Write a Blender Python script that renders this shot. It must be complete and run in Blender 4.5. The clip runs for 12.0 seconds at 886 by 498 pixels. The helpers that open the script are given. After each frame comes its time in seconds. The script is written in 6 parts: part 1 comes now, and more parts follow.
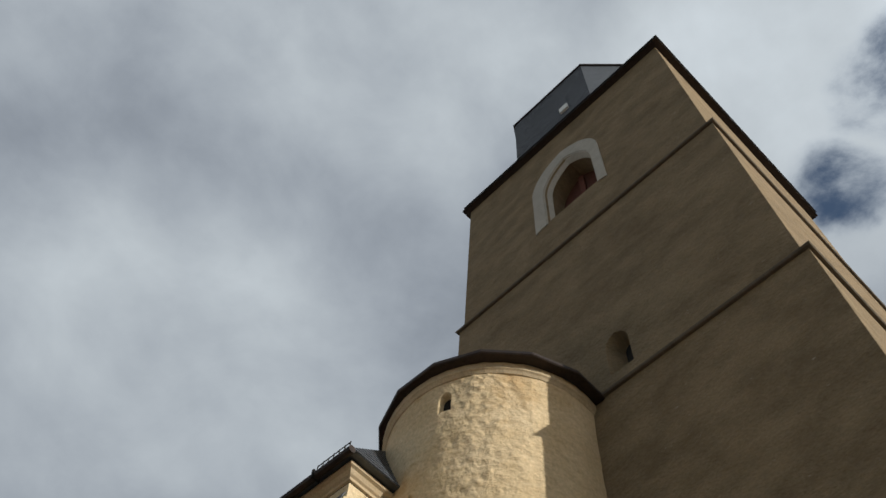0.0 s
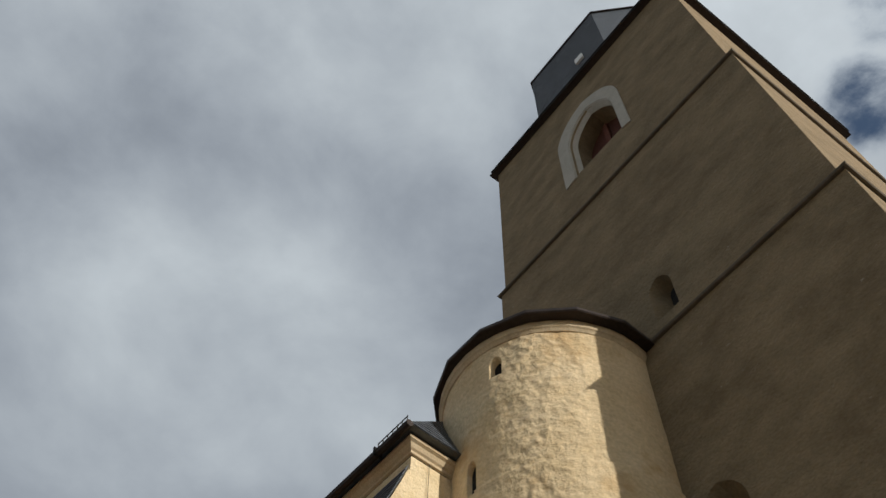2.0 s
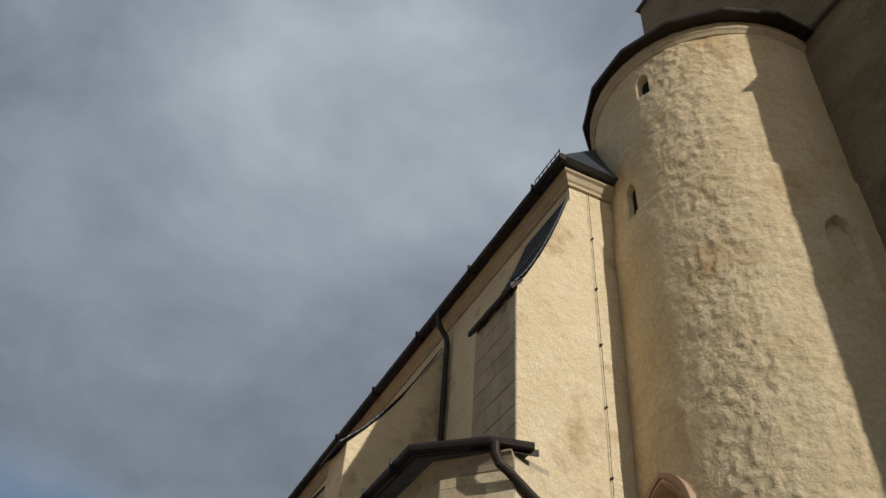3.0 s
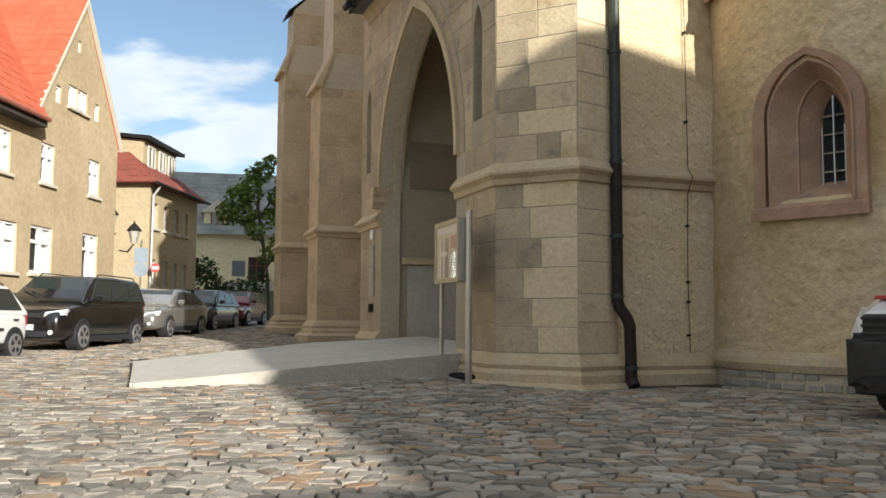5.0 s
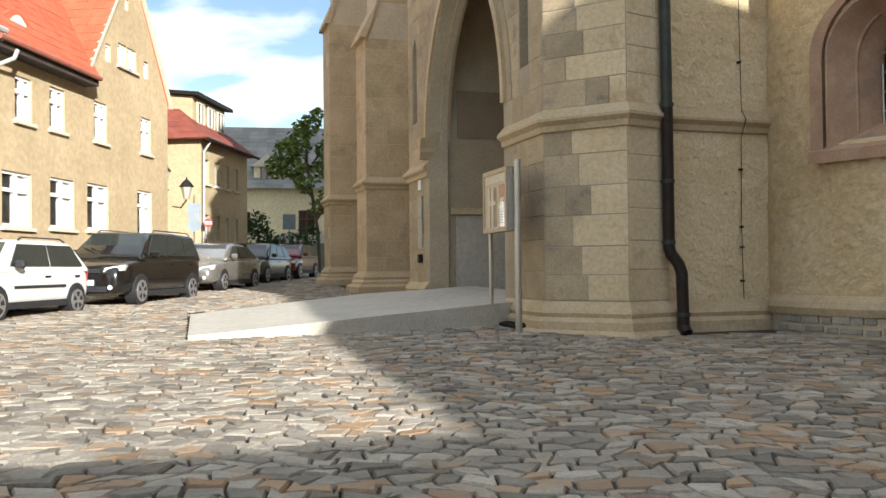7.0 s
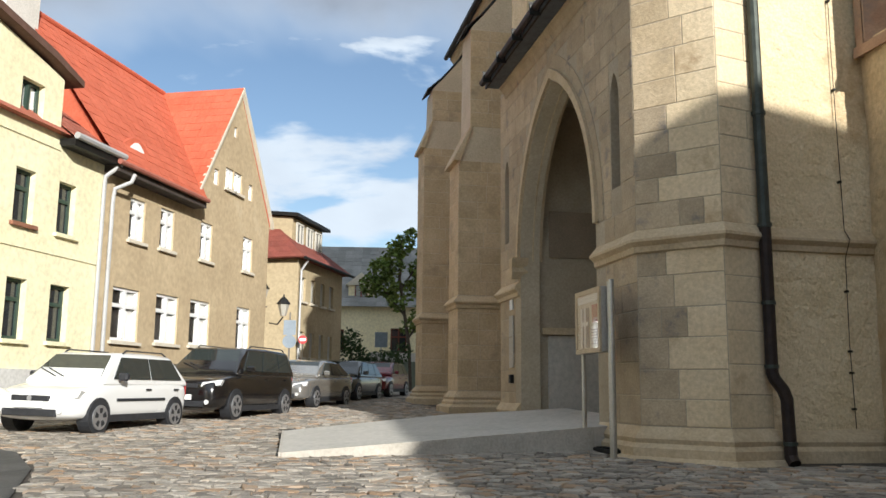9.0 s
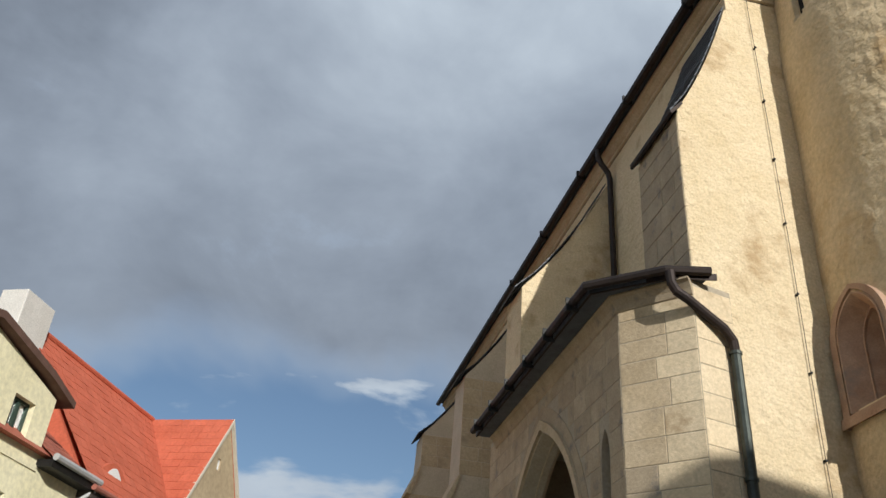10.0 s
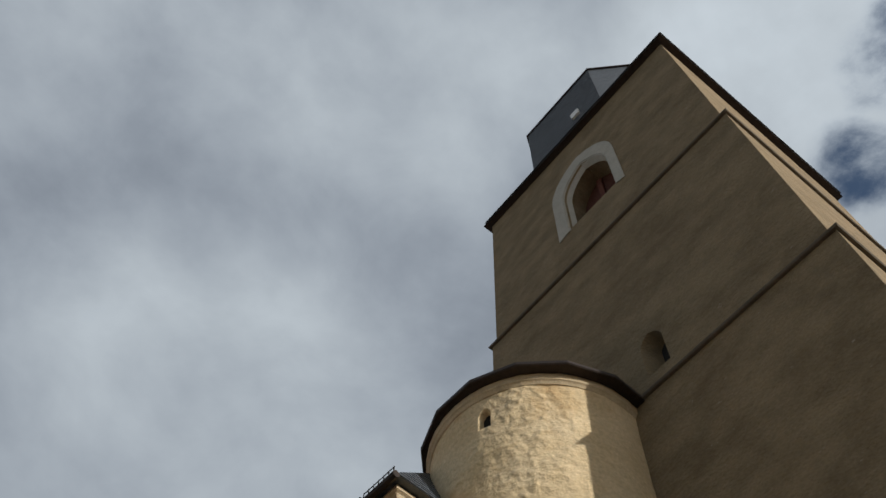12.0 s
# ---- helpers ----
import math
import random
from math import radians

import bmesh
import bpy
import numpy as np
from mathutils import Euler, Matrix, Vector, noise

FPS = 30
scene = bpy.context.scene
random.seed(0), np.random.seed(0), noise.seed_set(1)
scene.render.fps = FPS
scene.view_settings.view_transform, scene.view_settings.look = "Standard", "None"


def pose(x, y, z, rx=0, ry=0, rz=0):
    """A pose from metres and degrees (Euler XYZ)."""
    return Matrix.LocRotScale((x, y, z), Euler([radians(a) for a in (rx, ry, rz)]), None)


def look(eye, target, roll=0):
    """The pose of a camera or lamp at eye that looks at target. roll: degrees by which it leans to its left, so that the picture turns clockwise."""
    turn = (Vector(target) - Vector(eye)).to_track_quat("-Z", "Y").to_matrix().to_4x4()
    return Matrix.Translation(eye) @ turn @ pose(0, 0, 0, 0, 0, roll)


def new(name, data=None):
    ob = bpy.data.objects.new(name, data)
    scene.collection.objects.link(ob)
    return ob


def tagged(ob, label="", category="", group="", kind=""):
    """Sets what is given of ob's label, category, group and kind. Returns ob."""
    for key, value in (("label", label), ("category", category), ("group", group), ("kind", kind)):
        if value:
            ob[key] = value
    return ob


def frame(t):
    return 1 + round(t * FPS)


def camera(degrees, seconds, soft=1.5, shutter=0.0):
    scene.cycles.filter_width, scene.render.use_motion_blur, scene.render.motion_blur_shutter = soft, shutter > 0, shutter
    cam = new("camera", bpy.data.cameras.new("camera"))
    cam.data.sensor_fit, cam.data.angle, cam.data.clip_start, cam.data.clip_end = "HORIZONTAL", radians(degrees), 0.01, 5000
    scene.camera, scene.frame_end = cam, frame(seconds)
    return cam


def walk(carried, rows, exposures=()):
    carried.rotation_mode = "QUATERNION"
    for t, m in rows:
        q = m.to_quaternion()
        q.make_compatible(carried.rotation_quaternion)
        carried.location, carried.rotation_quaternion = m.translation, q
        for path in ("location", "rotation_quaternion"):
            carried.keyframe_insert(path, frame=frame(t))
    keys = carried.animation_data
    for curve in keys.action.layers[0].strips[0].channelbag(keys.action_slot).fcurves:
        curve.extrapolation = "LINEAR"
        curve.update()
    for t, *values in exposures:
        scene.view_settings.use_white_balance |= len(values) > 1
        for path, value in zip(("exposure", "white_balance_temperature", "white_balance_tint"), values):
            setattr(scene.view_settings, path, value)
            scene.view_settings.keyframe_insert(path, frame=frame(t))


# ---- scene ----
# camera and its walk
cam = camera(54.5, 12.0)
PATH = [
    (0.0, pose(0, 0, 1.2, 153.11, -3.03, -46.66)),
    (0.5, pose(0, 0, 1.2, 152.94, -2.97, -46.27)),
    (1.0, pose(0, 0, 1.2, 152.74, -2.75, -45.48)),
    (1.5, pose(0, 0, 1.2, 152.42, -2.54, -44.57)),
    (2.0, pose(0, 0, 1.2, 150.70, -1.72, -39.40)),
    (2.5, pose(0, 0, 1.2, 143.32, -3.14, -30.41)),
    (3.0, pose(0, 0, 1.2, 132.97, -3.36, -25.94)),
    (3.5, pose(0, 0, 1.2, 120.59, -2.60, -23.74)),
    (3.7, pose(0, 0, 1.2, 115.55, -2.18, -23.10)),
    (5.3, pose(0, 0, 1.2, 92.60, -0.14, -20.17)),
    (5.5, pose(0, 0, 1.2, 91.88, -0.04, -20.05)),
    (6.0, pose(0, 0, 1.2, 91.55, -0.08, -19.79)),
    (6.5, pose(0, 0, 1.2, 91.27, -0.00, -19.26)),
    (7.0, pose(0, 0, 1.2, 91.26, 0.57, -17.15)),
    (7.2, pose(0, 0, 1.2, 91.20, 0.75, -15.48)),
    (8.8, pose(0, 0, 1.2, 95.73, -0.06, -11.14)),
    (9.0, pose(0, 0, 1.2, 99.19, -0.55, -11.15)),
    (9.5, pose(0, 0, 1.2, 110.01, -1.98, -11.70)),
    (10.0, pose(0, 0, 1.2, 121.95, -3.84, -12.99)),
    (10.5, pose(0, 0, 1.2, 132.02, -5.11, -16.01)),
    (11.0, pose(0, 0, 1.2, 141.08, -5.25, -24.42)),
    (11.5, pose(0, 0, 1.2, 148.11, -4.13, -34.28)),
    (12.0, pose(0, 0, 1.2, 154.04, -2.07, -41.10)),
]
walk(cam, PATH, exposures=[(0.0, -0.23, 6400, 10), (1.5, -0.27, 6400, 10), (2.0, -0.24, 6400, 10), (2.5, -0.43, 6400, 10), (3.0, -0.48, 6200, 10), (3.7, -0.18, 6300, 10), (5.3, 0.9, 6300, 10), (6.0, 1.05, 6300, 10), (7.2, 1.12, 6300, 10), (8.8, 0.76, 6200, 10), (9.0, 0.6, 6100, 10), (9.5, 0.35, 6050, 10), (10.0, -0.02, 6050, 10), (10.5, -0.22, 6100, 10), (11.0, -0.46, 6200, 10), (11.5, -0.48, 6250, 10), (12.0, -0.32, 6300, 10)])

# world and sun: low afternoon sun from behind the camera, broken cloud
SUN_EL, SUN_AZ = 20.0, 167.5
world = bpy.data.worlds.new("sky")
scene.world = world
world.use_nodes = True


def build_sky():
    nt = world.node_tree
    nt.nodes.clear()
    N, L = nt.nodes.new, nt.links.new
    out, bg = N("ShaderNodeOutputWorld"), N("ShaderNodeBackground")
    sky = N("ShaderNodeTexSky")
    sky.sky_type, sky.sun_disc = "NISHITA", False
    sky.sun_elevation, sky.sun_rotation = radians(SUN_EL), radians(SUN_AZ)
    sky.air_density, sky.dust_density = 1.0, 0.6
    tc = N("ShaderNodeTexCoord")
    sep = N("ShaderNodeSeparateXYZ")
    L(tc.outputs["Generated"], sep.inputs[0])

    def math_node(op, a, b=None, clamp=False):
        m = N("ShaderNodeMath")
        m.operation, m.use_clamp = op, clamp
        for i, v in enumerate((a, b)):
            if v is None:
                continue
            if isinstance(v, (int, float)):
                m.inputs[i].default_value = v
            else:
                L(v, m.inputs[i])
        return m.outputs[0]

    def ramp(v, a, b):
        m = N("ShaderNodeMapRange")
        m.interpolation_type = "SMOOTHSTEP"
        L(v, m.inputs["Value"])
        m.inputs["From Min"].default_value, m.inputs["From Max"].default_value = a, b
        return m.outputs["Result"]

    def cloud_noise(scale, detail, rough, stretch):
        mp = N("ShaderNodeMapping")
        mp.inputs["Scale"].default_value = stretch
        L(tc.outputs["Generated"], mp.inputs[0])
        n = N("ShaderNodeTexNoise")
        n.inputs["Scale"].default_value, n.inputs["Detail"].default_value, n.inputs["Roughness"].default_value = scale, detail, rough
        n.inputs["Distortion"].default_value = 0.25
        L(mp.outputs[0], n.inputs[0])
        return n.outputs["Fac"]

    def blob(az, el, inner, outer):
        d = N("ShaderNodeVectorMath")
        d.operation = "DOT_PRODUCT"
        L(tc.outputs["Generated"], d.inputs[0])
        a, e = radians(az), radians(el)
        d.inputs[1].default_value = (math.sin(a) * math.cos(e), math.cos(a) * math.cos(e), math.sin(e))
        return ramp(d.outputs["Value"], math.cos(radians(outer)), math.cos(radians(inner)))

    big = cloud_noise(2.4, 5.0, 0.5, (1, 1, 1))
    fine = cloud_noise(5.5, 8.0, 0.6, (1, 1, 1.6))
    low = cloud_noise(5.0, 7.0, 0.5, (1, 1, 3.5))
    # cover grows from the horizon upwards
    height = sep.outputs["Z"]
    cover_high = ramp(math_node("ADD", height, math_node("MULTIPLY", math_node("SUBTRACT", big, 0.5), 0.55)), 0.34, 0.46)
    hole = math_node("MAXIMUM", blob(105.5, 62.0, 0.5, 5.5), blob(93.5, 59.0, 0.5, 4.5))
    hole = ramp(math_node("ADD", hole, math_node("MULTIPLY", math_node("SUBTRACT", fine, 0.5), 3.0)), 0.35, 1.25)
    cover_high = math_node("MULTIPLY", cover_high, math_node("SUBTRACT", 1.0, hole))
    bank = math_node("MULTIPLY", ramp(height, 0.12, 0.2), math_node("SUBTRACT", 1.0, ramp(height, 0.22, 0.3)))
    cover_low = ramp(math_node("ADD", math_node("MULTIPLY", low, 1.0), math_node("MULTIPLY", bank, 0.12)), 0.585, 0.70)
    cover = math_node("MAXIMUM", cover_high, cover_low)
    # brightness of the cloud
    lit = math_node("ADD", math_node("MULTIPLY", big, 0.72), math_node("MULTIPLY", fine, 0.28))
    shade = N("ShaderNodeMapRange")
    L(lit, shade.inputs["Value"])
    shade.inputs["From Min"].default_value, shade.inputs["From Max"].default_value = 0.3, 0.75
    shade.inputs["To Min"].default_value, shade.inputs["To Max"].default_value = 0.18, 0.63
    # clouds towards the sun are brighter
    thin = math_node("ADD", math_node("MULTIPLY", blob(13, 50, 1, 17), 0.17), math_node("MULTIPLY", blob(15, 76, 1, 15), 0.13))
    glow = math_node("ADD", math_node("ADD", thin, math_node("MULTIPLY", blob(100, 62, 2, 20), 0.18)), math_node("MULTIPLY", blob(SUN_AZ, SUN_EL, 4, 70), 0.2))
    white = math_node("MULTIPLY", math_node("SUBTRACT", 1.0, cover_high), 0.35)
    climb = N("ShaderNodeMapRange")
    L(height, climb.inputs["Value"])
    climb.inputs["From Min"].default_value, climb.inputs["From Max"].default_value = 0.35, 0.95
    climb.inputs["To Min"].default_value, climb.inputs["To Max"].default_value = 0.72, 1.2
    level = math_node("ADD", math_node("MULTIPLY", math_node("ADD", shade.outputs[0], glow), climb.outputs[0]), white)
    tint = N("ShaderNodeMix")
    tint.data_type = "RGBA"
    L(ramp(level, 0.25, 0.7), tint.inputs["Factor"])
    tint.inputs["A"].default_value, tint.inputs["B"].default_value = (0.82, 0.92, 1.06, 1), (0.92, 1.0, 1.05, 1)
    cloud = N("ShaderNodeVectorMath")
    cloud.operation = "SCALE"
    L(tint.outputs["Result"], cloud.inputs[0])
    L(level, cloud.inputs["Scale"])
    blue = N("ShaderNodeVectorMath")
    blue.operation = "SCALE"
    L(sky.outputs[0], blue.inputs[0])
    blue.inputs["Scale"].default_value = 0.085
    mix = N("ShaderNodeMix")
    mix.data_type = "RGBA"
    L(cover, mix.inputs["Factor"])
    L(blue.outputs[0], mix.inputs["A"])
    L(cloud.outputs[0], mix.inputs["B"])
    L(mix.outputs["Result"], bg.inputs["Color"])
    bg.inputs["Strength"].default_value = 1.0
    L(bg.outputs[0], out.inputs[0])


build_sky()
sun = new("sun", bpy.data.lights.new("sun", "SUN"))
sun.data.energy, sun.data.angle, sun.data.color = 4.5, radians(0.5), (1.0, 0.945, 0.85)
_a, _e = radians(SUN_AZ), radians(SUN_EL)
sun.matrix_world = look((0, -30, 30), Vector((0, -30, 30)) - Vector((math.sin(_a) * math.cos(_e), math.cos(_a) * math.cos(_e), math.sin(_e))))


# ---------------------------------------------------------------- materials
def mat(name, a, b, scale=3.0, rough=0.85, bump=0.0, bump_scale=30.0, metal=0.0, spec=0.3, vary=0.0, island=0.0, stain=None, stain_scale=0.7, stain_at=0.62, lump=0.0, lump_scale=5.0, stretch=None, coat=0.0, bdist=0.02, accent=None):
    m = bpy.data.materials.new(name)
    m.use_nodes = True
    nt = m.node_tree
    N, L = nt.nodes.new, nt.links.new
    p = nt.nodes["Principled BSDF"]
    geo = N("ShaderNodeNewGeometry")
    pos = geo.outputs["Position"]
    if stretch:
        mp = N("ShaderNodeMapping")
        mp.inputs["Scale"].default_value = stretch
        L(pos, mp.inputs[0])
        pos = mp.outputs[0]

    def noise_tex(s, detail=6.0, r=0.6):
        n = N("ShaderNodeTexNoise")
        n.inputs["Scale"].default_value, n.inputs["Detail"].default_value, n.inputs["Roughness"].default_value = s, detail, r
        L(pos, n.inputs["Vector"])
        return n.outputs["Fac"]

    def rng(v, lo, hi, to0=0.0, to1=1.0):
        r = N("ShaderNodeMapRange")
        r.inputs["From Min"].default_value, r.inputs["From Max"].default_value = lo, hi
        r.inputs["To Min"].default_value, r.inputs["To Max"].default_value = to0, to1
        L(v, r.inputs["Value"])
        return r.outputs[0]

    def mixc(f, x, y, mode="MIX"):
        k = N("ShaderNodeMix")
        k.data_type, k.blend_type = "RGBA", mode
        L(f, k.inputs["Factor"]) if not isinstance(f, float) else setattr(k.inputs["Factor"], "default_value", f)
        for slot, v in (("A", x), ("B", y)):
            if isinstance(v, tuple):
                k.inputs[slot].default_value = (*v, 1)
            else:
                L(v, k.inputs[slot])
        return k.outputs["Result"]

    col = mixc(rng(noise_tex(scale), 0.32, 0.68), a, b)
    grain = rng(noise_tex(scale * 14, 3.0), 0.3, 0.7, 0.86, 1.12)
    k = N("ShaderNodeVectorMath")
    k.operation = "SCALE"
    L(col, k.inputs[0])
    L(grain, k.inputs["Scale"])
    col = k.outputs[0]
    if stain:
        col = mixc(rng(noise_tex(stain_scale, 7.0, 0.65), stain_at, stain_at + 0.12), col, stain)
    if vary:
        oi = N("ShaderNodeObjectInfo")
        k = N("ShaderNodeVectorMath")
        k.operation = "SCALE"
        L(col, k.inputs[0])
        L(rng(oi.outputs["Random"], 0, 1, 1 - vary, 1 + vary), k.inputs["Scale"])
        col = k.outputs[0]
    if island:
        hs = N("ShaderNodeHueSaturation")
        L(col, hs.inputs["Color"])
        L(rng(geo.outputs["Random Per Island"], 0, 1, 1 - island, 1 + island), hs.inputs["Value"])
        col = hs.outputs[0]
    if accent:
        # some pieces are of another stone
        w = N("ShaderNodeTexWhiteNoise")
        w.noise_dimensions = "1D"
        L(geo.outputs["Random Per Island"], w.inputs["W"])
        col = mixc(rng(w.outputs["Value"], 0.78, 0.98, 0.0, 0.7), col, accent)
    L(col, p.inputs["Base Color"])
    L(rng(noise_tex(scale * 3), 0.3, 0.7, max(0.03, rough - 0.08), min(1, rough + 0.08)), p.inputs["Roughness"])
    p.inputs["Metallic"].default_value = metal
    p.inputs["Specular IOR Level"].default_value = spec
    p.inputs["Coat Weight"].default_value = coat
    h = None
    if bump:
        bn = N("ShaderNodeBump")
        bn.inputs["Strength"].default_value, bn.inputs["Distance"].default_value = bump, bdist
        L(noise_tex(bump_scale, 5.0, 0.6), bn.inputs["Height"])
        h = bn.outputs[0]
    if lump:
        bn = N("ShaderNodeBump")
        bn.inputs["Strength"].default_value, bn.inputs["Distance"].default_value = lump, 0.06
        L(noise_tex(lump_scale, 3.0, 0.5), bn.inputs["Height"])
        if h:
            L(h, bn.inputs["Normal"])
        h = bn.outputs[0]
    if h:
        L(h, p.inputs["Normal"])
    return m


def glass_mat(name, tint=(0.02, 0.025, 0.03), rough=0.04):
    m = bpy.data.materials.new(name)
    m.use_nodes = True
    p = m.node_tree.nodes["Principled BSDF"]
    p.inputs["Base Color"].default_value = (*tint, 1)
    p.inputs["Roughness"].default_value = rough
    p.inputs["Specular IOR Level"].default_value = 0.8
    return m


PLASTER = mat("lime_plaster", (0.63, 0.50, 0.305), (0.72, 0.59, 0.39), 1.6, 0.92, 0.8, 16, stain=(0.46, 0.33, 0.18), stain_scale=0.8, stain_at=0.55, lump=1.0, lump_scale=6.0, bdist=0.04)
ROUGHCAST = mat("turret_roughcast", (0.56, 0.425, 0.245), (0.66, 0.525, 0.335), 0.8, 0.95, 0.8, 22, stain=(0.48, 0.32, 0.155), stain_scale=0.45, stain_at=0.56, lump=1.0, lump_scale=5.0)
# Darkened far below the nave plaster: the west face's shade is in this colour.
TOWER = mat("shade_darkened_tower_plaster", (0.175, 0.128, 0.073), (0.27, 0.203, 0.12), 0.8, 0.95, 0.9, 10, stain=(0.34, 0.29, 0.22), stain_scale=3.6, stain_at=0.645, lump=0.8, lump_scale=4.5, stretch=(1, 1, 1.7), bdist=0.04)
ASHLAR = mat("sandstone_block", (0.44, 0.34, 0.21), (0.54, 0.43, 0.285), 1.2, 0.9, 0.5, 25, vary=0.08, stain=(0.35, 0.28, 0.19), stain_scale=1.1, stain_at=0.57)
ASHLAR_GREY = mat("weathered_grey_block", (0.22, 0.205, 0.18), (0.33, 0.29, 0.235), 3.0, 0.9, 0.5, 25, vary=0.15, stain=(0.15, 0.145, 0.14), stain_scale=3.5, stain_at=0.55)
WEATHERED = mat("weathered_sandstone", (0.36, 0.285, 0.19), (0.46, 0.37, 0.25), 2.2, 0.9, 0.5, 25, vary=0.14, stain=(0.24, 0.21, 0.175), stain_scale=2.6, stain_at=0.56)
PALESTONE = mat("pale_yellow_sandstone", (0.57, 0.455, 0.29), (0.65, 0.53, 0.355), 1.2, 0.9, 0.5, 20, vary=0.06, stain=(0.40, 0.29, 0.17), stain_scale=1.3, stain_at=0.57)
MORTAR = mat("stone_joint", (0.48, 0.41, 0.30), (0.56, 0.48, 0.36), 2.0, 0.95, 0.4, 30)
TRIM = mat("sandstone_trim", (0.44, 0.34, 0.21), (0.53, 0.43, 0.29), 1.5, 0.9, 0.4, 30, stain=(0.3, 0.25, 0.18), stain_scale=1.2)
REDSTONE = mat("red_sandstone", (0.34, 0.20, 0.13), (0.46, 0.31, 0.21), 2.5, 0.9, 0.3, 40, stain=(0.30, 0.22, 0.17), stain_scale=2.2, stain_at=0.56)
WHITESTONE = mat("limewashed_stone", (0.38, 0.355, 0.305), (0.46, 0.43, 0.375), 2.0, 0.9, 0.3, 30)
RUBBLE = mat("rubble_stone", (0.30, 0.28, 0.24), (0.46, 0.41, 0.33), 3.0, 0.9, 0.6, 30, vary=0.25)
SLATE = mat("roof_slate", (0.045, 0.052, 0.062), (0.075, 0.085, 0.10), 3.0, 0.5, 0.4, 20, spec=0.5, island=0.25)
COPPER = mat("brown_copper", (0.028, 0.022, 0.02), (0.05, 0.036, 0.03), 6.0, 0.55, 0.1, 30, metal=0.5)
PATINA = mat("patinated_copper", (0.045, 0.05, 0.044), (0.075, 0.085, 0.073), 6.0, 0.5, 0.1, 30, metal=0.5)
STEEL = mat("brushed_steel", (0.42, 0.40, 0.36), (0.52, 0.50, 0.46), 8.0, 0.35, 0.0, metal=0.9)
IRON = mat("dark_iron", (0.02, 0.02, 0.02), (0.035, 0.033, 0.03), 8.0, 0.55, 0.1, 40, metal=0.6)
DARKWOOD = mat("red_brown_timber", (0.11, 0.035, 0.022), (0.16, 0.055, 0.035), 4.0, 0.8, 0.2, 30)
# Near-black colour that paints the darkness of unlit interiors.
DARK = mat("unlit_interior_dark", (0.012, 0.011, 0.010), (0.02, 0.018, 0.016), 3.0, 0.9)
COBBLE = mat("cobblestone", (0.22, 0.195, 0.165), (0.33, 0.30, 0.25), 2.6, 0.85, 0.7, 45, island=0.42, stain=(0.30, 0.22, 0.14), stain_scale=4.0, stain_at=0.56, accent=(0.36, 0.22, 0.115), lump=0.35, lump_scale=14)
SAND = mat("joint_sand", (0.05, 0.043, 0.034), (0.09, 0.078, 0.062), 2.0, 0.95, 0.6, 30)
CONCRETE = mat("concrete_ramp", (0.42, 0.40, 0.35), (0.50, 0.47, 0.42), 0.8, 0.9, 0.25, 50, stain=(0.36, 0.33, 0.28), stain_scale=1.0)
GROUND = mat("street_paving", (0.25, 0.22, 0.18), (0.34, 0.30, 0.25), 4.0, 0.9, 0.8, 9)
CREAM = mat("cream_render", (0.76, 0.70, 0.46), (0.82, 0.76, 0.52), 0.6, 0.9, 0.03, 60, bdist=0.004)
BROWN = mat("grey_brown_render", (0.41, 0.32, 0.20), (0.49, 0.39, 0.25), 0.5, 0.92, 0.12, 40, bdist=0.008, stain=(0.52, 0.44, 0.30), stain_scale=0.5, stain_at=0.6)
YELLOW = mat("yellow_render", (0.42, 0.34, 0.21), (0.48, 0.39, 0.25), 0.6, 0.9, 0.08, 60, bdist=0.006)
PALE = mat("pale_yellow_render", (0.75, 0.66, 0.42), (0.80, 0.72, 0.48), 0.6, 0.9)
WHITE = mat("white_paint", (0.74, 0.74, 0.72), (0.80, 0.80, 0.78), 3.0, 0.5)
ORANGE = mat("orange_roof_tile", (0.44, 0.10, 0.05), (0.52, 0.13, 0.07), 1.2, 0.85, 0.2, 40, island=0.06)
DARKRED = mat("dark_red_roof_tile", (0.20, 0.055, 0.04), (0.26, 0.08, 0.055), 1.2, 0.8, 0.3, 40, island=0.12)
GREYROOF = mat("grey_roof_tile", (0.20, 0.20, 0.19), (0.27, 0.265, 0.25), 1.0, 0.85, 0.3, 40, island=0.15)
CHIMNEY = mat("pale_chimney_render", (0.55, 0.53, 0.48), (0.62, 0.60, 0.55), 2.0, 0.9)
GREENFRAME = mat("dark_green_frame", (0.03, 0.055, 0.04), (0.045, 0.07, 0.055), 5.0, 0.5)
GLASS = glass_mat("window_glass")
LEAF = mat("leaf", (0.10, 0.16, 0.03), (0.19, 0.24, 0.06), 0.8, 0.7, island=0.35)
LEADGLASS = glass_mat("old_leaded_glass", (0.010, 0.011, 0.011), 0.3)
LEADGLASS.node_tree.nodes["Principled BSDF"].inputs["Specular IOR Level"].default_value = 0.2
HEDGE = mat("hedge_leaf", (0.025, 0.05, 0.016), (0.05, 0.085, 0.025), 2.5, 0.7, island=0.35)
BARK = mat("bark", (0.08, 0.065, 0.05), (0.13, 0.105, 0.08), 6.0, 0.9, 0.6, 20)
RUBBER = mat("tyre_rubber", (0.018, 0.018, 0.018), (0.03, 0.03, 0.03), 10.0, 0.8)
PLASTIC = mat("dark_plastic", (0.022, 0.023, 0.025), (0.035, 0.036, 0.04), 8.0, 0.55)
RIM = mat("alloy_rim", (0.45, 0.45, 0.46), (0.55, 0.55, 0.56), 8.0, 0.35, metal=0.8)


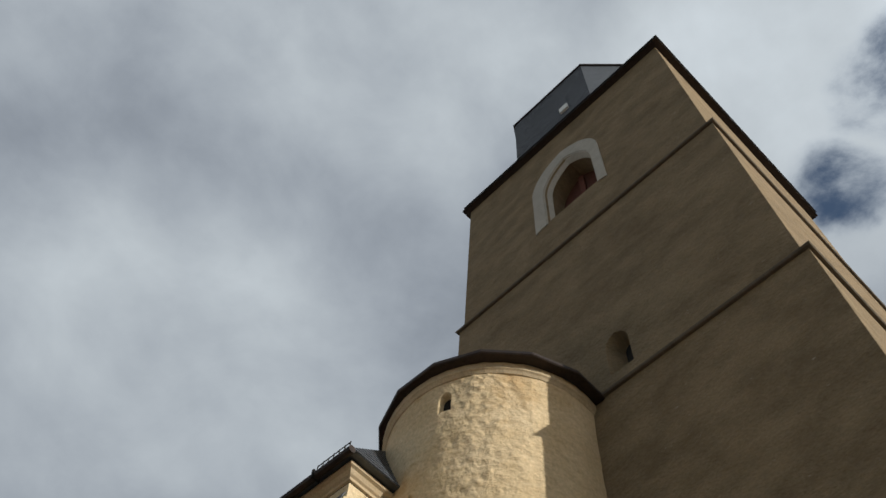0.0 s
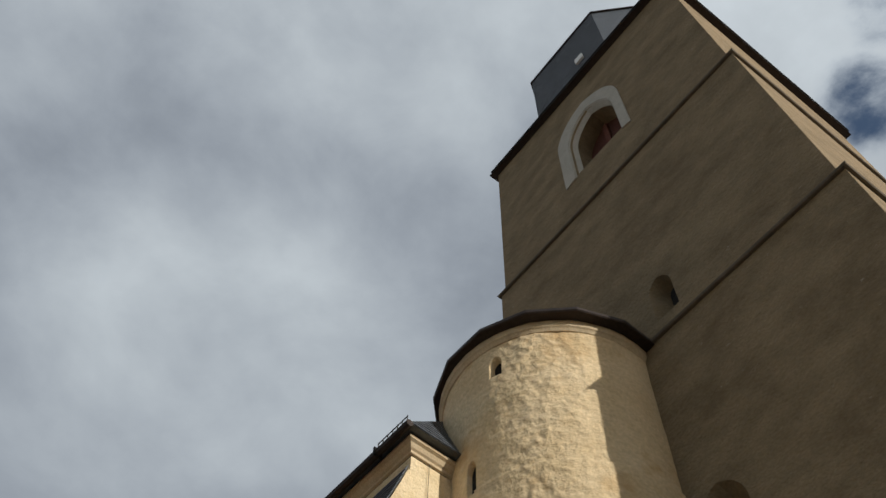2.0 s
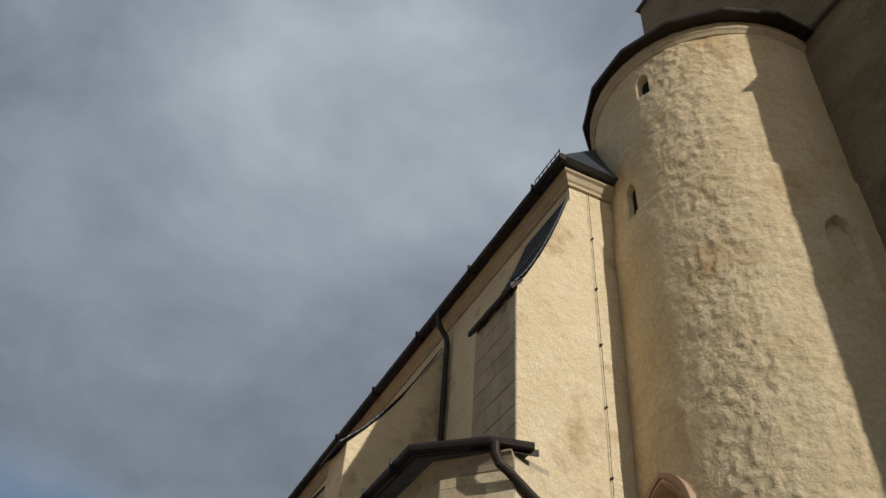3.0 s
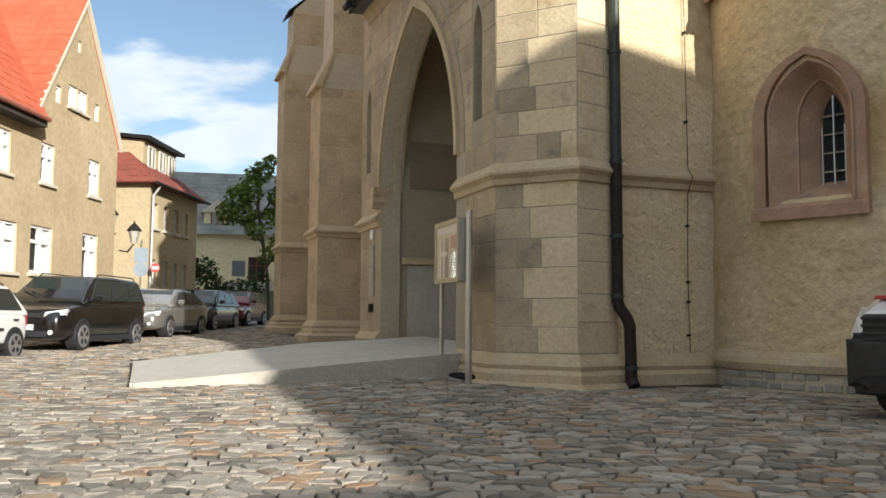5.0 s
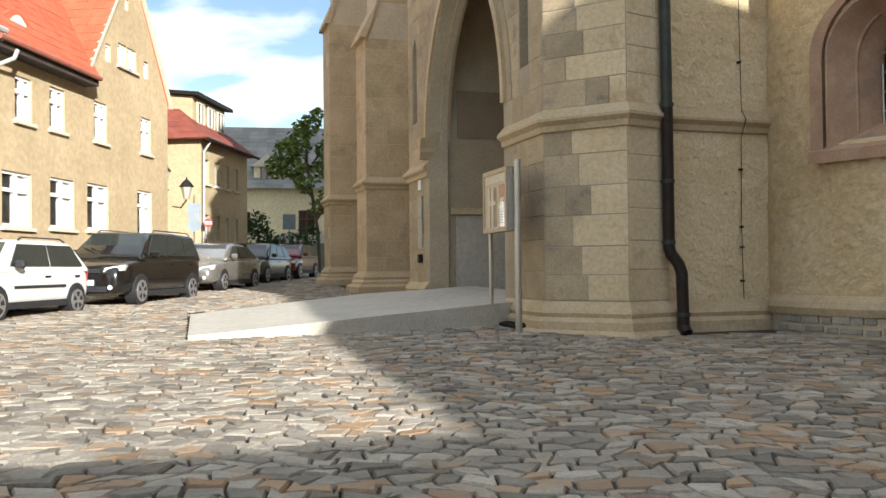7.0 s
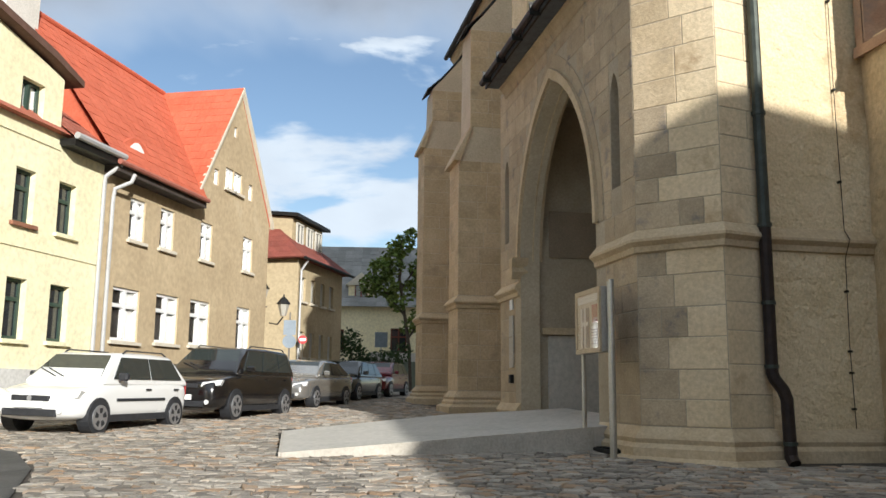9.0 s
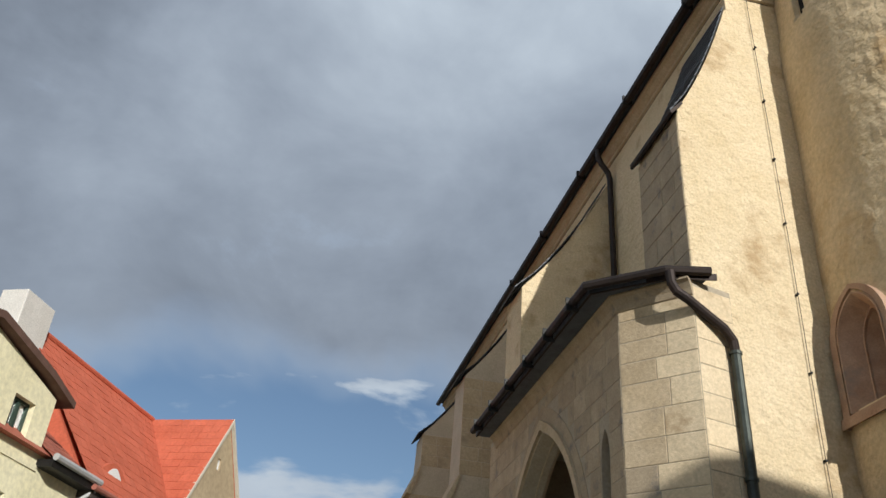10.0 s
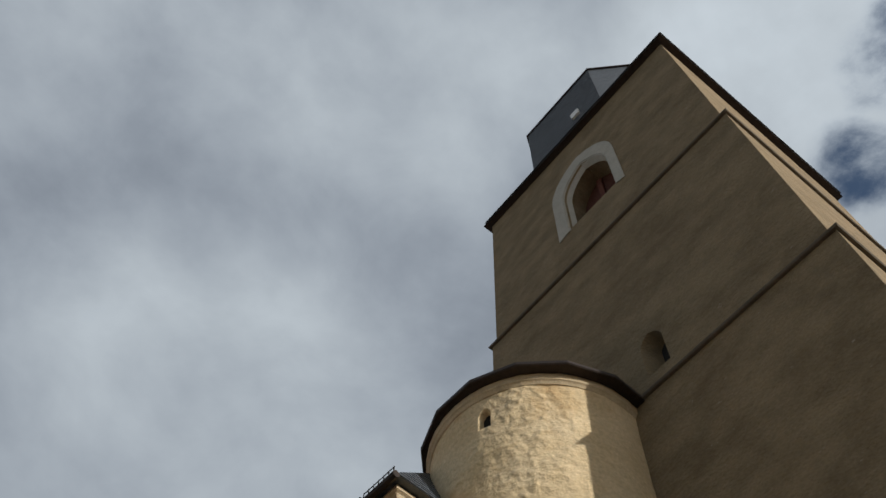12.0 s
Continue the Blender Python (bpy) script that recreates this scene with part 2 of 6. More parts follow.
# ---------------------------------------------------------------- mesh helpers
def part(name, bm, material, parent=None, label=""):
    me = bpy.data.meshes.new(name)
    bm.normal_update()
    bm.to_mesh(me)
    bm.free()
    me.materials.append(material)
    ob = new(name, me)
    if parent:
        ob.parent = parent
        if parent.type == "EMPTY":
            ob.matrix_parent_inverse = Matrix.Translation(-parent.location)
    if label:
        ob["label"] = label
    return ob


def thing(name, label, category, group="", kind="", at=(0, 0, 0)):
    ob = new(name)
    ob.location = at
    return tagged(ob, label, category, group, kind)


def quad_fix(bm):
    bmesh.ops.recalc_face_normals(bm, faces=bm.faces)
    return bm


def box(x0, y0, z0, x1, y1, z1, bevel=0.0, bm=None):
    bm = bm or bmesh.new()
    vs = [bm.verts.new((x, y, z)) for x in (x0, x1) for y in (y0, y1) for z in (z0, z1)]
    faces = [(0, 1, 3, 2), (4, 6, 7, 5), (0, 4, 5, 1), (2, 3, 7, 6), (0, 2, 6, 4), (1, 5, 7, 3)]
    made = [bm.faces.new([vs[i] for i in f]) for f in faces]
    if bevel:
        bmesh.ops.bevel(bm, geom=list({e for f in made for e in f.edges}), offset=bevel, segments=1, affect="EDGES")
    return quad_fix(bm)


def prism(poly, lo, hi, axis="z", bm=None):
    """A polygon in the two other axes, in their order, pushed out along one axis."""
    bm = bm or bmesh.new()

    def at(p, q):
        return {"z": (p[0], p[1], q), "y": (p[0], q, p[1]), "x": (q, p[0], p[1])}[axis]

    a = [bm.verts.new(at(p, lo)) for p in poly]
    b = [bm.verts.new(at(p, hi)) for p in poly]
    n = len(poly)
    bm.faces.new(a)
    bm.faces.new(b[::-1])
    for i in range(n):
        bm.faces.new((a[i], b[i], b[(i + 1) % n], a[(i + 1) % n]))
    return quad_fix(bm)


def tube(points, radius, seg=10, bm=None, half=False, closed=True):
    """A round pipe along points; half: a gutter's open lower half."""
    bm = bm or bmesh.new()
    pts = [Vector(p) for p in points]
    rings = []
    s = None
    for i, p in enumerate(pts):
        a = (pts[i] - pts[i - 1]).normalized() if i else None
        b = (pts[i + 1] - pts[i]).normalized() if i < len(pts) - 1 else None
        d = ((a or b) + (b or a)).normalized()
        if s is None:
            s = d.cross(Vector((0, 0, 1)) if abs(d.z) < 0.95 else Vector((0, 1, 0)))
        s = (s - d * s.dot(d)).normalized()
        u = s.cross(d).normalized()
        k = 1.0 / max(0.6, d.dot(a or b))
        span = math.pi if half else 2 * math.pi
        ring = []
        for j in range(seg + (1 if half else 0)):
            w = math.pi + span * j / seg if half else span * j / seg
            ring.append(bm.verts.new(p + (s * math.cos(w) + u * math.sin(w)) * radius * (1 + (k - 1) * 0.5)))
        rings.append(ring)
    for r, q in zip(rings, rings[1:]):
        m = len(r)
        for j in range(m - 1 if half else m):
            bm.faces.new((r[j], r[(j + 1) % m], q[(j + 1) % m], q[j]))
    if closed:
        bm.faces.new(rings[0][::-1])
        bm.faces.new(rings[-1])
    if half and not closed:
        bmesh.ops.solidify(bm, geom=list(bm.faces), thickness=0.012)
    return quad_fix(bm)


def sweep(points, profile, bm=None, loop=False):
    """A moulding: a profile of (out, up) swept along plan points; out is to the right of the way."""
    bm = bm or bmesh.new()
    pts = [Vector((p[0], p[1], 0)) for p in points]
    base = [p[2] if len(p) > 2 else 0.0 for p in points]
    n = len(pts)
    rings = []
    for i, p in enumerate(pts):
        a = (pts[i] - pts[i - 1]).normalized() if (i or loop) else None
        b = (pts[(i + 1) % n] - pts[i]).normalized() if (i < n - 1 or loop) else None
        na = Vector((a.y, -a.x, 0)) if a else None
        nb = Vector((b.y, -b.x, 0)) if b else None
        m = ((na or nb) + (nb or na)).normalized()
        k = 1.0 / max(0.35, m.dot(na or nb))
        rings.append([bm.verts.new((p.x + m.x * o * k, p.y + m.y * o * k, base[i] + u)) for o, u in profile])
    pairs = list(zip(rings, rings[1:])) + ([(rings[-1], rings[0])] if loop else [])
    q = len(profile)
    for r, s in pairs:
        for j in range(q):
            bm.faces.new((r[j], r[(j + 1) % q], s[(j + 1) % q], s[j]))
    if not loop:
        bm.faces.new(rings[0])
        bm.faces.new(rings[-1][::-1])
    return quad_fix(bm)


def pointed(cx, half, z0, spring, apex, n=8):
    """The outline of a pointed arch opening, from its lower left corner round."""
    left, right = [], []
    rise = apex - spring
    rad = (half * half + rise * rise) / (2 * half)
    for i in range(n + 1):
        z = spring + rise * i / n
        d = rad - math.sqrt(max(0.0, rad * rad - (z - spring) ** 2))
        left.append((cx - half + d, z))
        right.append((cx + half - d, z))
    return [(cx - half, z0)] + left[:-1] + [(cx, apex)] + right[:-1][::-1] + [(cx + half, z0)]


def cut(bm, cutters):
    """bm with the bodies of cutters taken away."""
    objs = []
    for b in (bm, *cutters):
        me = bpy.data.meshes.new("body")
        b.to_mesh(me)
        b.free()
        objs.append(new("body", me))
    for c in objs[1:]:
        mod = objs[0].modifiers.new("cut", "BOOLEAN")
        mod.operation, mod.solver, mod.object = "DIFFERENCE", "EXACT", c
    dg = bpy.context.evaluated_depsgraph_get()
    dg.update()
    res = bmesh.new()
    me = bpy.data.meshes.new_from_object(objs[0].evaluated_get(dg))
    res.from_mesh(me)
    bpy.data.meshes.remove(me)
    for o in objs:
        data = o.data
        bpy.data.objects.remove(o)
        bpy.data.meshes.remove(data)
    return res


def turned(bm, m):
    bmesh.ops.transform(bm, matrix=m, verts=bm.verts)
    return bm


def ground_z(y):
    return 0.024 * y


def loft(a, b):
    """A closed body between two outlines of as many points."""
    bm = bmesh.new()
    va, vb = [bm.verts.new(p) for p in a], [bm.verts.new(p) for p in b]
    n = len(a)
    bm.faces.new(va)
    bm.faces.new(vb[::-1])
    for i in range(n):
        bm.faces.new((va[i], vb[i], vb[(i + 1) % n], va[(i + 1) % n]))
    return quad_fix(bm)


def frame_ring(outer0, inner0, outer1, inner1, closed=False, bm=None):
    """A frame between outlines: its outer and inner line at the front, then at the back."""
    bm = bm or bmesh.new()
    rows = [[bm.verts.new(p) for p in line] for line in (outer0, inner0, inner1, outer1)]
    n = len(outer0)
    for i in range(n if closed else n - 1):
        j = (i + 1) % n
        for k in range(4):
            bm.faces.new((rows[k][i], rows[k][j], rows[(k + 1) % 4][j], rows[(k + 1) % 4][i]))
    if not closed:
        bm.faces.new([r[0] for r in rows])
        bm.faces.new([r[-1] for r in rows][::-1])
    return quad_fix(bm)


def mesh_part(name, verts, faces, material, parent=None):
    me = bpy.data.meshes.new(name)
    me.from_pydata(verts, [], faces)
    me.materials.append(material)
    ob = new(name, me)
    if parent:
        ob.parent = parent
        if parent.type == "EMPTY":
            ob.matrix_parent_inverse = Matrix.Translation(-parent.location)
    return ob


def block(o, u, n, u0, u1, z0, z1, material, parent, proud=0.010, name="block"):
    """One dressed stone in a wall face: o a point of the face, u along it, n out of it."""
    g, c = 0.006, 0.007
    vs = []
    for off, i in ((-0.01, g), (proud - 0.006, g), (proud, g + c)):
        for a, z in ((u0 + i, z0 + i), (u1 - i, z0 + i), (u1 - i, z1 - i), (u0 + i, z1 - i)):
            p = o + u * a + n * off
            vs.append((p.x, p.y, z))
    fs = [(8, 9, 10, 11)]
    for k in (0, 4):
        for i in range(4):
            j = (i + 1) % 4
            fs.append((k + i, k + j, k + 4 + j, k + 4 + i))
    return mesh_part(name, vs, fs, material, parent)


# ---------------------------------------------------------------- ground
WALL_X, WEST_Y, EAVE_Z = 7.5, 10.9, 15.4      # nave side wall, west wall, eaves
bm = bmesh.new()
vs = [bm.verts.new((x, y, ground_z(y) - 0.03)) for x, y in ((-400, -160), (400, -160), (400, 900), (-400, 900))]
bm.faces.new(vs)
ground = tagged(part("ground", bm, GROUND), "sloping stone-paved town square and street", "ground", kind="structure")

bm = bmesh.new()
curve = [(-1.6, 3.0), (-1.9, 6.0), (-2.25, 8.6), (-2.6, 10.6), (-3.3, 12.6), (-4.6, 14.2), (-7.0, 15.2), (-12, 15.8)]
top = [bm.verts.new((x, y, ground_z(y) + 0.012)) for x, y in curve + [(-14, 15.8), (-14, 3.0)]]
bm.faces.new(top)
bmesh.ops.solidify(bm, geom=list(bm.faces), thickness=0.05)
tagged(part("road", quad_fix(bm), mat("asphalt", (0.17, 0.165, 0.15), (0.22, 0.21, 0.195), 2.0, 0.9, 0.4, 60)), "grey asphalt carriageway edge beside the cobbles", "road", kind="structure")

# ---------------------------------------------------------------- church tower
TOWER_AT = pose(11.6, 0.7, 0, 0, 0, -2.4)
tower = thing("church_tower", "massive square church tower in ochre plaster with stepped storeys", "tower", at=(17.4, 6.3, 0))
Z1, Z2, Z3, TW = 19.28, 28.95, 40.2, 12.1


def pts_x(poly, x):
    return [Vector((x, a, z)) for a, z in poly]


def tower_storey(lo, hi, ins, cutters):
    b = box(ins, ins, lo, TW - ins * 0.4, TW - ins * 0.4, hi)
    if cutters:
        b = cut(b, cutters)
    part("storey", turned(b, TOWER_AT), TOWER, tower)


low_out, low_in = pointed(5.75, 0.62, 12.0, 13.3, 14.1), pointed(5.55, 0.30, 12.05, 13.0, 13.5)
slit_out, slit_in = pointed(5.55, 0.42, 20.15, 21.3, 21.9), pointed(5.36, 0.2, 20.24, 21.3, 21.6)
bel_out, bel_in = pointed(6.2, 1.82, 31.85, 35.4, 37.75, 10), pointed(6.02, 1.18, 32.4, 34.6, 36.5, 10)
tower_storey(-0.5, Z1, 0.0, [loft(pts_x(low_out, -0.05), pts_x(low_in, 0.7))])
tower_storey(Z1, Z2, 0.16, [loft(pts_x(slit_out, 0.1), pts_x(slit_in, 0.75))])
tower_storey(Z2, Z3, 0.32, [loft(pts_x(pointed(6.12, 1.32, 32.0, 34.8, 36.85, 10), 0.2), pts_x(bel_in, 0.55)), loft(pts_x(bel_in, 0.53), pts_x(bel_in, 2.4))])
ring_out = bel_out
ring_in = pointed(6.12, 1.32, 32.0, 34.8, 36.85, 10)
part("window_surround", turned(frame_ring(pts_x(ring_out, 0.27), pts_x(ring_in, 0.27), pts_x(ring_out, 0.4), pts_x(ring_in, 0.4)), TOWER_AT), WHITESTONE, tower, "limewashed pointed belfry window surround")
part("window_surround", turned(frame_ring(pts_x(ring_in, 0.30), pts_x([((a - 6) * 0.97 + 6, (z - 32) * 0.985 + 32) for a, z in ring_in], 0.30), pts_x(bel_in, 0.54), pts_x([((a - 5.9) * 0.97 + 5.9, (z - 32) * 0.985 + 32) for a, z in bel_in], 0.54)), TOWER_AT), WHITESTONE, tower, "splayed limewashed window reveal")
lou = part("louvre_frame", turned(box(1.2, 5.9, 32.3, 1.32, 6.15, 36.2), TOWER_AT), DARKWOOD, tower, "red-brown timber post in the belfry opening")
part("board", turned(loft(pts_x(bel_in, 1.35), pts_x(bel_in, 1.4)), TOWER_AT), mat("belfry_board", (0.085, 0.03, 0.02), (0.12, 0.045, 0.03), 5, 0.85, 0.2, 20), lou)
part("rail", turned(box(1.2, 4.8, 34.2, 1.3, 7.0, 34.4), TOWER_AT), DARKWOOD, lou)
# Near-black sheet painted as the darkness inside the lower window.
part("pane", turned(loft(pts_x(low_in, 0.6), pts_x(low_in, 0.66)), TOWER_AT), DARK, tower)
g = part("window_grille", turned(box(0.45, 5.2, 12.1, 0.5, 5.26, 13.3), TOWER_AT), STEEL, tower, "pale metal window frame")
part("bar", turned(box(0.45, 5.2, 12.05, 0.5, 5.9, 12.12), TOWER_AT), STEEL, g)
part("bar", turned(box(0.45, 5.84, 12.1, 0.5, 5.9, 13.3), TOWER_AT), STEEL, g)
# Near-black sheet painted as the slit's dark hole.
part("pane", turned(loft(pts_x(slit_in, 0.6), pts_x(slit_in, 0.7)), TOWER_AT), DARK, tower)


def square(o):
    return [(o, o), (o, TW - o * 0.4), (TW - o * 0.4, TW - o * 0.4), (TW - o * 0.4, o)]


for z, ins in ((Z1, 0.0), (Z2, 0.16)):
    prof = [(0.35, -0.03), (-0.09, -0.03), (-0.12, 0.01), (-0.12, 0.04), (0.35, 0.12)]
    part("string_course", turned(sweep([(x, y, z) for x, y in square(ins)], prof, loop=True), TOWER_AT), mat("dark_cornice", (0.10, 0.085, 0.065), (0.15, 0.125, 0.095), 2, 0.9, 0.3, 20), tower, "weathered stone string course")
# eaves and low roof
part("eave", turned(sweep([(x, y, Z3) for x, y in square(0.32)], [(0.2, -0.10), (-0.24, 0.0), (-0.30, 0.0), (-0.30, 0.10), (0.2, 0.12)], loop=True), TOWER_AT), COPPER, tower, "dark metal eaves gutter")
bm = bmesh.new()
vb = [bm.verts.new((x, y, Z3 + 0.1)) for x, y in square(-0.05)]
vt = [bm.verts.new((x, y, Z3 + 4.5)) for x, y in square(2.6)]
for i in range(4):
    bm.faces.new((vb[i], vb[(i + 1) % 4], vt[(i + 1) % 4], vt[i]))
bm.faces.new(vt)
bm.faces.new(vb[::-1])
part("roof", turned(quad_fix(bm), TOWER_AT), SLATE, tower, "grey slate tower roof")
oct_plan = [(1.5, 4.5), (1.5, 9.75), (3.7, 11.2), (7.5, 11.2), (9.7, 9.0), (9.7, 4.5), (7.5, 2.3), (3.7, 2.3)]
lantern = part("lantern_drum", turned(prism(oct_plan, Z3 + 2.0, 51.2), TOWER_AT), SLATE, tower, "slate-clad lantern drum above the roof")
part("eave", turned(prism([(5.6 + (x - 5.6) * 1.02, 6.7 + (y - 6.7) * 1.02) for x, y in oct_plan], 51.2, 51.35), TOWER_AT), COPPER, lantern)
part("hatch", turned(box(1.36, 5.9, 46.3, 1.6, 6.45, 46.95), TOWER_AT), WHITE, lantern, "small white hatch")
rng = random.Random(3)
rows_v, rows_f = [], []
for k in range(28):
    z = 44.0 + k * 0.26
    v = 4.5
    while v < 9.75:
        w = min(rng.uniform(0.2, 0.34), 9.75 - v)
        b0 = len(rows_v)
        for x, yy, zz in ((1.5 - 0.028, v + 0.006, z), (1.5 - 0.028, v + w - 0.006, z), (1.5 - 0.008, v + w - 0.006, z + 0.27), (1.5 - 0.008, v + 0.006, z + 0.27), (1.52, v + 0.006, z), (1.52, v + w - 0.006, z)):
            q = TOWER_AT @ Vector((x, yy, zz))
            rows_v.append(q[:])
        rows_f += [(b0, b0 + 1, b0 + 2, b0 + 3), (b0 + 1, b0, b0 + 4, b0 + 5)]
        v += w
o = mesh_part("slate_cladding", rows_v, rows_f, SLATE, lantern)
o["kind"] = "stuff"

# ---------------------------------------------------------------- nave
NAVE_END = 36.0
nave = thing("church_nave", "church nave of pale ochre plaster with steep slate roof", "church", at=(14, 25, 0))
wall = part("wall", box(WALL_X, WEST_Y, -0.3, 22, NAVE_END, EAVE_Z), PLASTER, nave)
bm = bmesh.new()
e = 0.42
r = [bm.verts.new(p) for p in ((WALL_X - e, WEST_Y - e, EAVE_Z + 0.42), (22 + e, WEST_Y - e, EAVE_Z + 0.42), (22 + e, NAVE_END, EAVE_Z + 0.42), (WALL_X - e, NAVE_END, EAVE_Z + 0.42), (14.7, WEST_Y + 5, EAVE_Z + 11), (14.7, NAVE_END, EAVE_Z + 11))]
for f in ((0, 1, 4), (1, 2, 5, 4), (3, 0, 4, 5), (2, 3, 5), (0, 3, 2, 1)):
    bm.faces.new([r[i] for i in f])
roof = part("roof", quad_fix(bm), SLATE, nave, "dark grey slate roof")
rows_v, rows_f = [], []
a0, a1 = Vector((WALL_X - e, WEST_Y - e, EAVE_Z + 0.44)), Vector((22 + e, WEST_Y - e, EAVE_Z + 0.44))
ap = Vector((14.7, WEST_Y + 5, EAVE_Z + 11.02))
for k in range(14):
    f0, f1 = k * 0.022, (k + 1) * 0.022 + 0.004
    p, q = a0.lerp(ap, f0), a1.lerp(ap, f0)
    p2, q2 = a0.lerp(ap, f1), a1.lerp(ap, f1)
    x = 0.0
    while x < 3.0:
        w = rng.uniform(0.18, 0.3)
        s0, s1 = x / 14 + 0.0005, (x + w) / 14 - 0.0005
        b0 = len(rows_v)
        nrm = Vector((0, -0.9, 0.43))
        for c in (p.lerp(q, s0) + nrm * 0.02, p.lerp(q, s1) + nrm * 0.02, p2.lerp(q2, s1) + nrm * 0.004, p2.lerp(q2, s0) + nrm * 0.004, p.lerp(q, s0), p.lerp(q, s1)):
            rows_v.append(c[:])
        rows_f += [(b0, b0 + 1, b0 + 2, b0 + 3), (b0 + 1, b0, b0 + 4, b0 + 5)]
        x += w
o = mesh_part("slate_cladding", rows_v, rows_f, SLATE, roof)
o["kind"] = "stuff"
# moulded cornice under the eaves, round the corner
prof = [(0.0, -0.36), (0.05, -0.34), (0.05, -0.26), (0.10, -0.22), (0.15, -0.12), (0.22, -0.08), (0.22, 0.0), (0.0, 0.0)]
part("cornice", sweep([(WALL_X, NAVE_END, EAVE_Z + 0.38), (WALL_X, WEST_Y, EAVE_Z + 0.38), (10.5, WEST_Y, EAVE_Z + 0.38)], prof), TRIM, nave, "moulded sandstone cornice")
gut = part("gutter", tube([(WALL_X - 0.42, NAVE_END, EAVE_Z + 0.38), (WALL_X - 0.42, WEST_Y - 0.45, EAVE_Z + 0.38)], 0.10, 8), COPPER, nave, "brown copper gutter")
for y in (11.6, 14.8, 18, 21.2, 24.4):
    part("bracket", box(WALL_X - 0.54, y, EAVE_Z + 0.27, WALL_X - 0.3, y + 0.05, EAVE_Z + 0.5), IRON, gut)
part("downpipe", tube([(WALL_X - 0.42, 16.75, EAVE_Z + 0.3), (WALL_X - 0.42, 16.75, EAVE_Z + 0.05), (WALL_X - 0.34, 16.75, EAVE_Z - 0.15), (WALL_X - 0.16, 16.75, EAVE_Z - 0.4), (WALL_X - 0.12, 16.75, EAVE_Z - 0.6), (WALL_X - 0.12, 16.75, 8.5)], 0.075), COPPER, nave, "brown copper downpipe")
grid = part("snow_guard", box(WALL_X - 0.34, WEST_Y - 0.2, EAVE_Z + 0.88, WALL_X - 0.32, WEST_Y + 0.9, EAVE_Z + 0.9), IRON, nave, "small iron snow guard rail")
part("rail", box(WALL_X - 0.34, WEST_Y - 0.2, EAVE_Z + 0.62, WALL_X - 0.32, WEST_Y + 0.9, EAVE_Z + 0.64), IRON, grid)
for k in range(7):
    y = WEST_Y - 0.2 + k * 0.18
    part("bar", box(WALL_X - 0.34, y, EAVE_Z + 0.4, WALL_X - 0.32, y + 0.02, EAVE_Z + 0.92), IRON, grid)
# string course and plinth on the west wall
STR = [(0.0, -0.22), (0.05, -0.20), (0.06, -0.12), (0.13, -0.06), (0.13, -0.02), (0.0, 0.13)]
part("string_course", sweep([(6.58, WEST_Y, 3.37), (9.2, WEST_Y, 3.37)], STR), TRIM, nave, "sandstone string course")
PLI = [(0.0, -0.6), (0.16, -0.6), (0.16, -0.12), (0.10, -0.06), (0.12, 0.0), (0.09, 0.05), (0.0, 0.16)]
part("plinth", sweep([(6.58, WEST_Y, 0.52), (9.2, WEST_Y, 0.52)], PLI), TRIM, nave, "moulded sandstone plinth")
rod = thing("lightning_conductor", "thin lightning conductor cable fixed down the church wall", "cable", at=(8.0, 10.85, 0.6))
part("cable", tube([(7.97, WEST_Y - 0.05, 15.4), (8.0, WEST_Y - 0.05, 9.5), (7.98, WEST_Y - 0.05, 6.2), (8.01, WEST_Y - 0.05, 3.5), (8.01, WEST_Y - 0.16, 3.35), (8.0, WEST_Y - 0.05, 3.1), (7.97, WEST_Y - 0.06, 1.9), (8.0, WEST_Y - 0.05, 0.7)], 0.006, 6), IRON, rod)
for z in (14, 12.6, 11.2, 9.8, 8.4, 7.0, 5.6, 4.2, 2.6, 1.75, 1.45, 0.95):
    part("clip", box(7.975, WEST_Y - 0.07, z, 8.01, WEST_Y + 0.01, z + 0.03), IRON, rod)


def slate_strip(path, y0, y1, parent, seed):
    """Slates laid in courses up a curved cap: path of (x, z) from the eave up, across from y0 to y1."""
    rg = random.Random(seed)
    V, F = [], []
    pts = [Vector((p[0], 0, p[1])) for p in path]
    for p, q in zip(pts, pts[1:]):
        n = max(1, round((q - p).length / 0.2))
        d = (q - p) / n
        up = Vector((-d.z, 0, d.x)).normalized()
        if up.z < 0:
            up = -up
        for k in range(n):
            a, b = p + d * k, p + d * (k + 1.15)
            y = y0
            while y < y1 - 0.02:
                w = min(rg.uniform(0.15, 0.24), y1 - y)
                i = len(V)
                for base, off in ((a, 0.035), (b, 0.012)):
                    c = base + up * off
                    V.append((c.x, y + 0.004, c.z))
                    V.append((c.x, y + w - 0.004, c.z))
                V += [(a.x, y + 0.004, a.z), (a.x, y + w - 0.004, a.z)]
                F += [(i, i + 1, i + 3, i + 2), (i, i + 4, i + 5, i + 1), (i, i + 2, i + 4), (i + 1, i + 5, i + 3)]
                y += w
    o = mesh_part("slate_cladding", V, F, SLATE, parent)
    o["kind"] = "stuff"


def curve_cap(x0, z0, x1, z1, n=7):
    """A hollow curve from an outer lower point to an inner upper one."""
    out = []
    for i in range(n + 1):
        w = i / n
        out.append((x0 + (x1 - x0) * w, z0 + (z1 - z0) * (0.72 * w + 0.28 * w ** 2.2)))
    return out


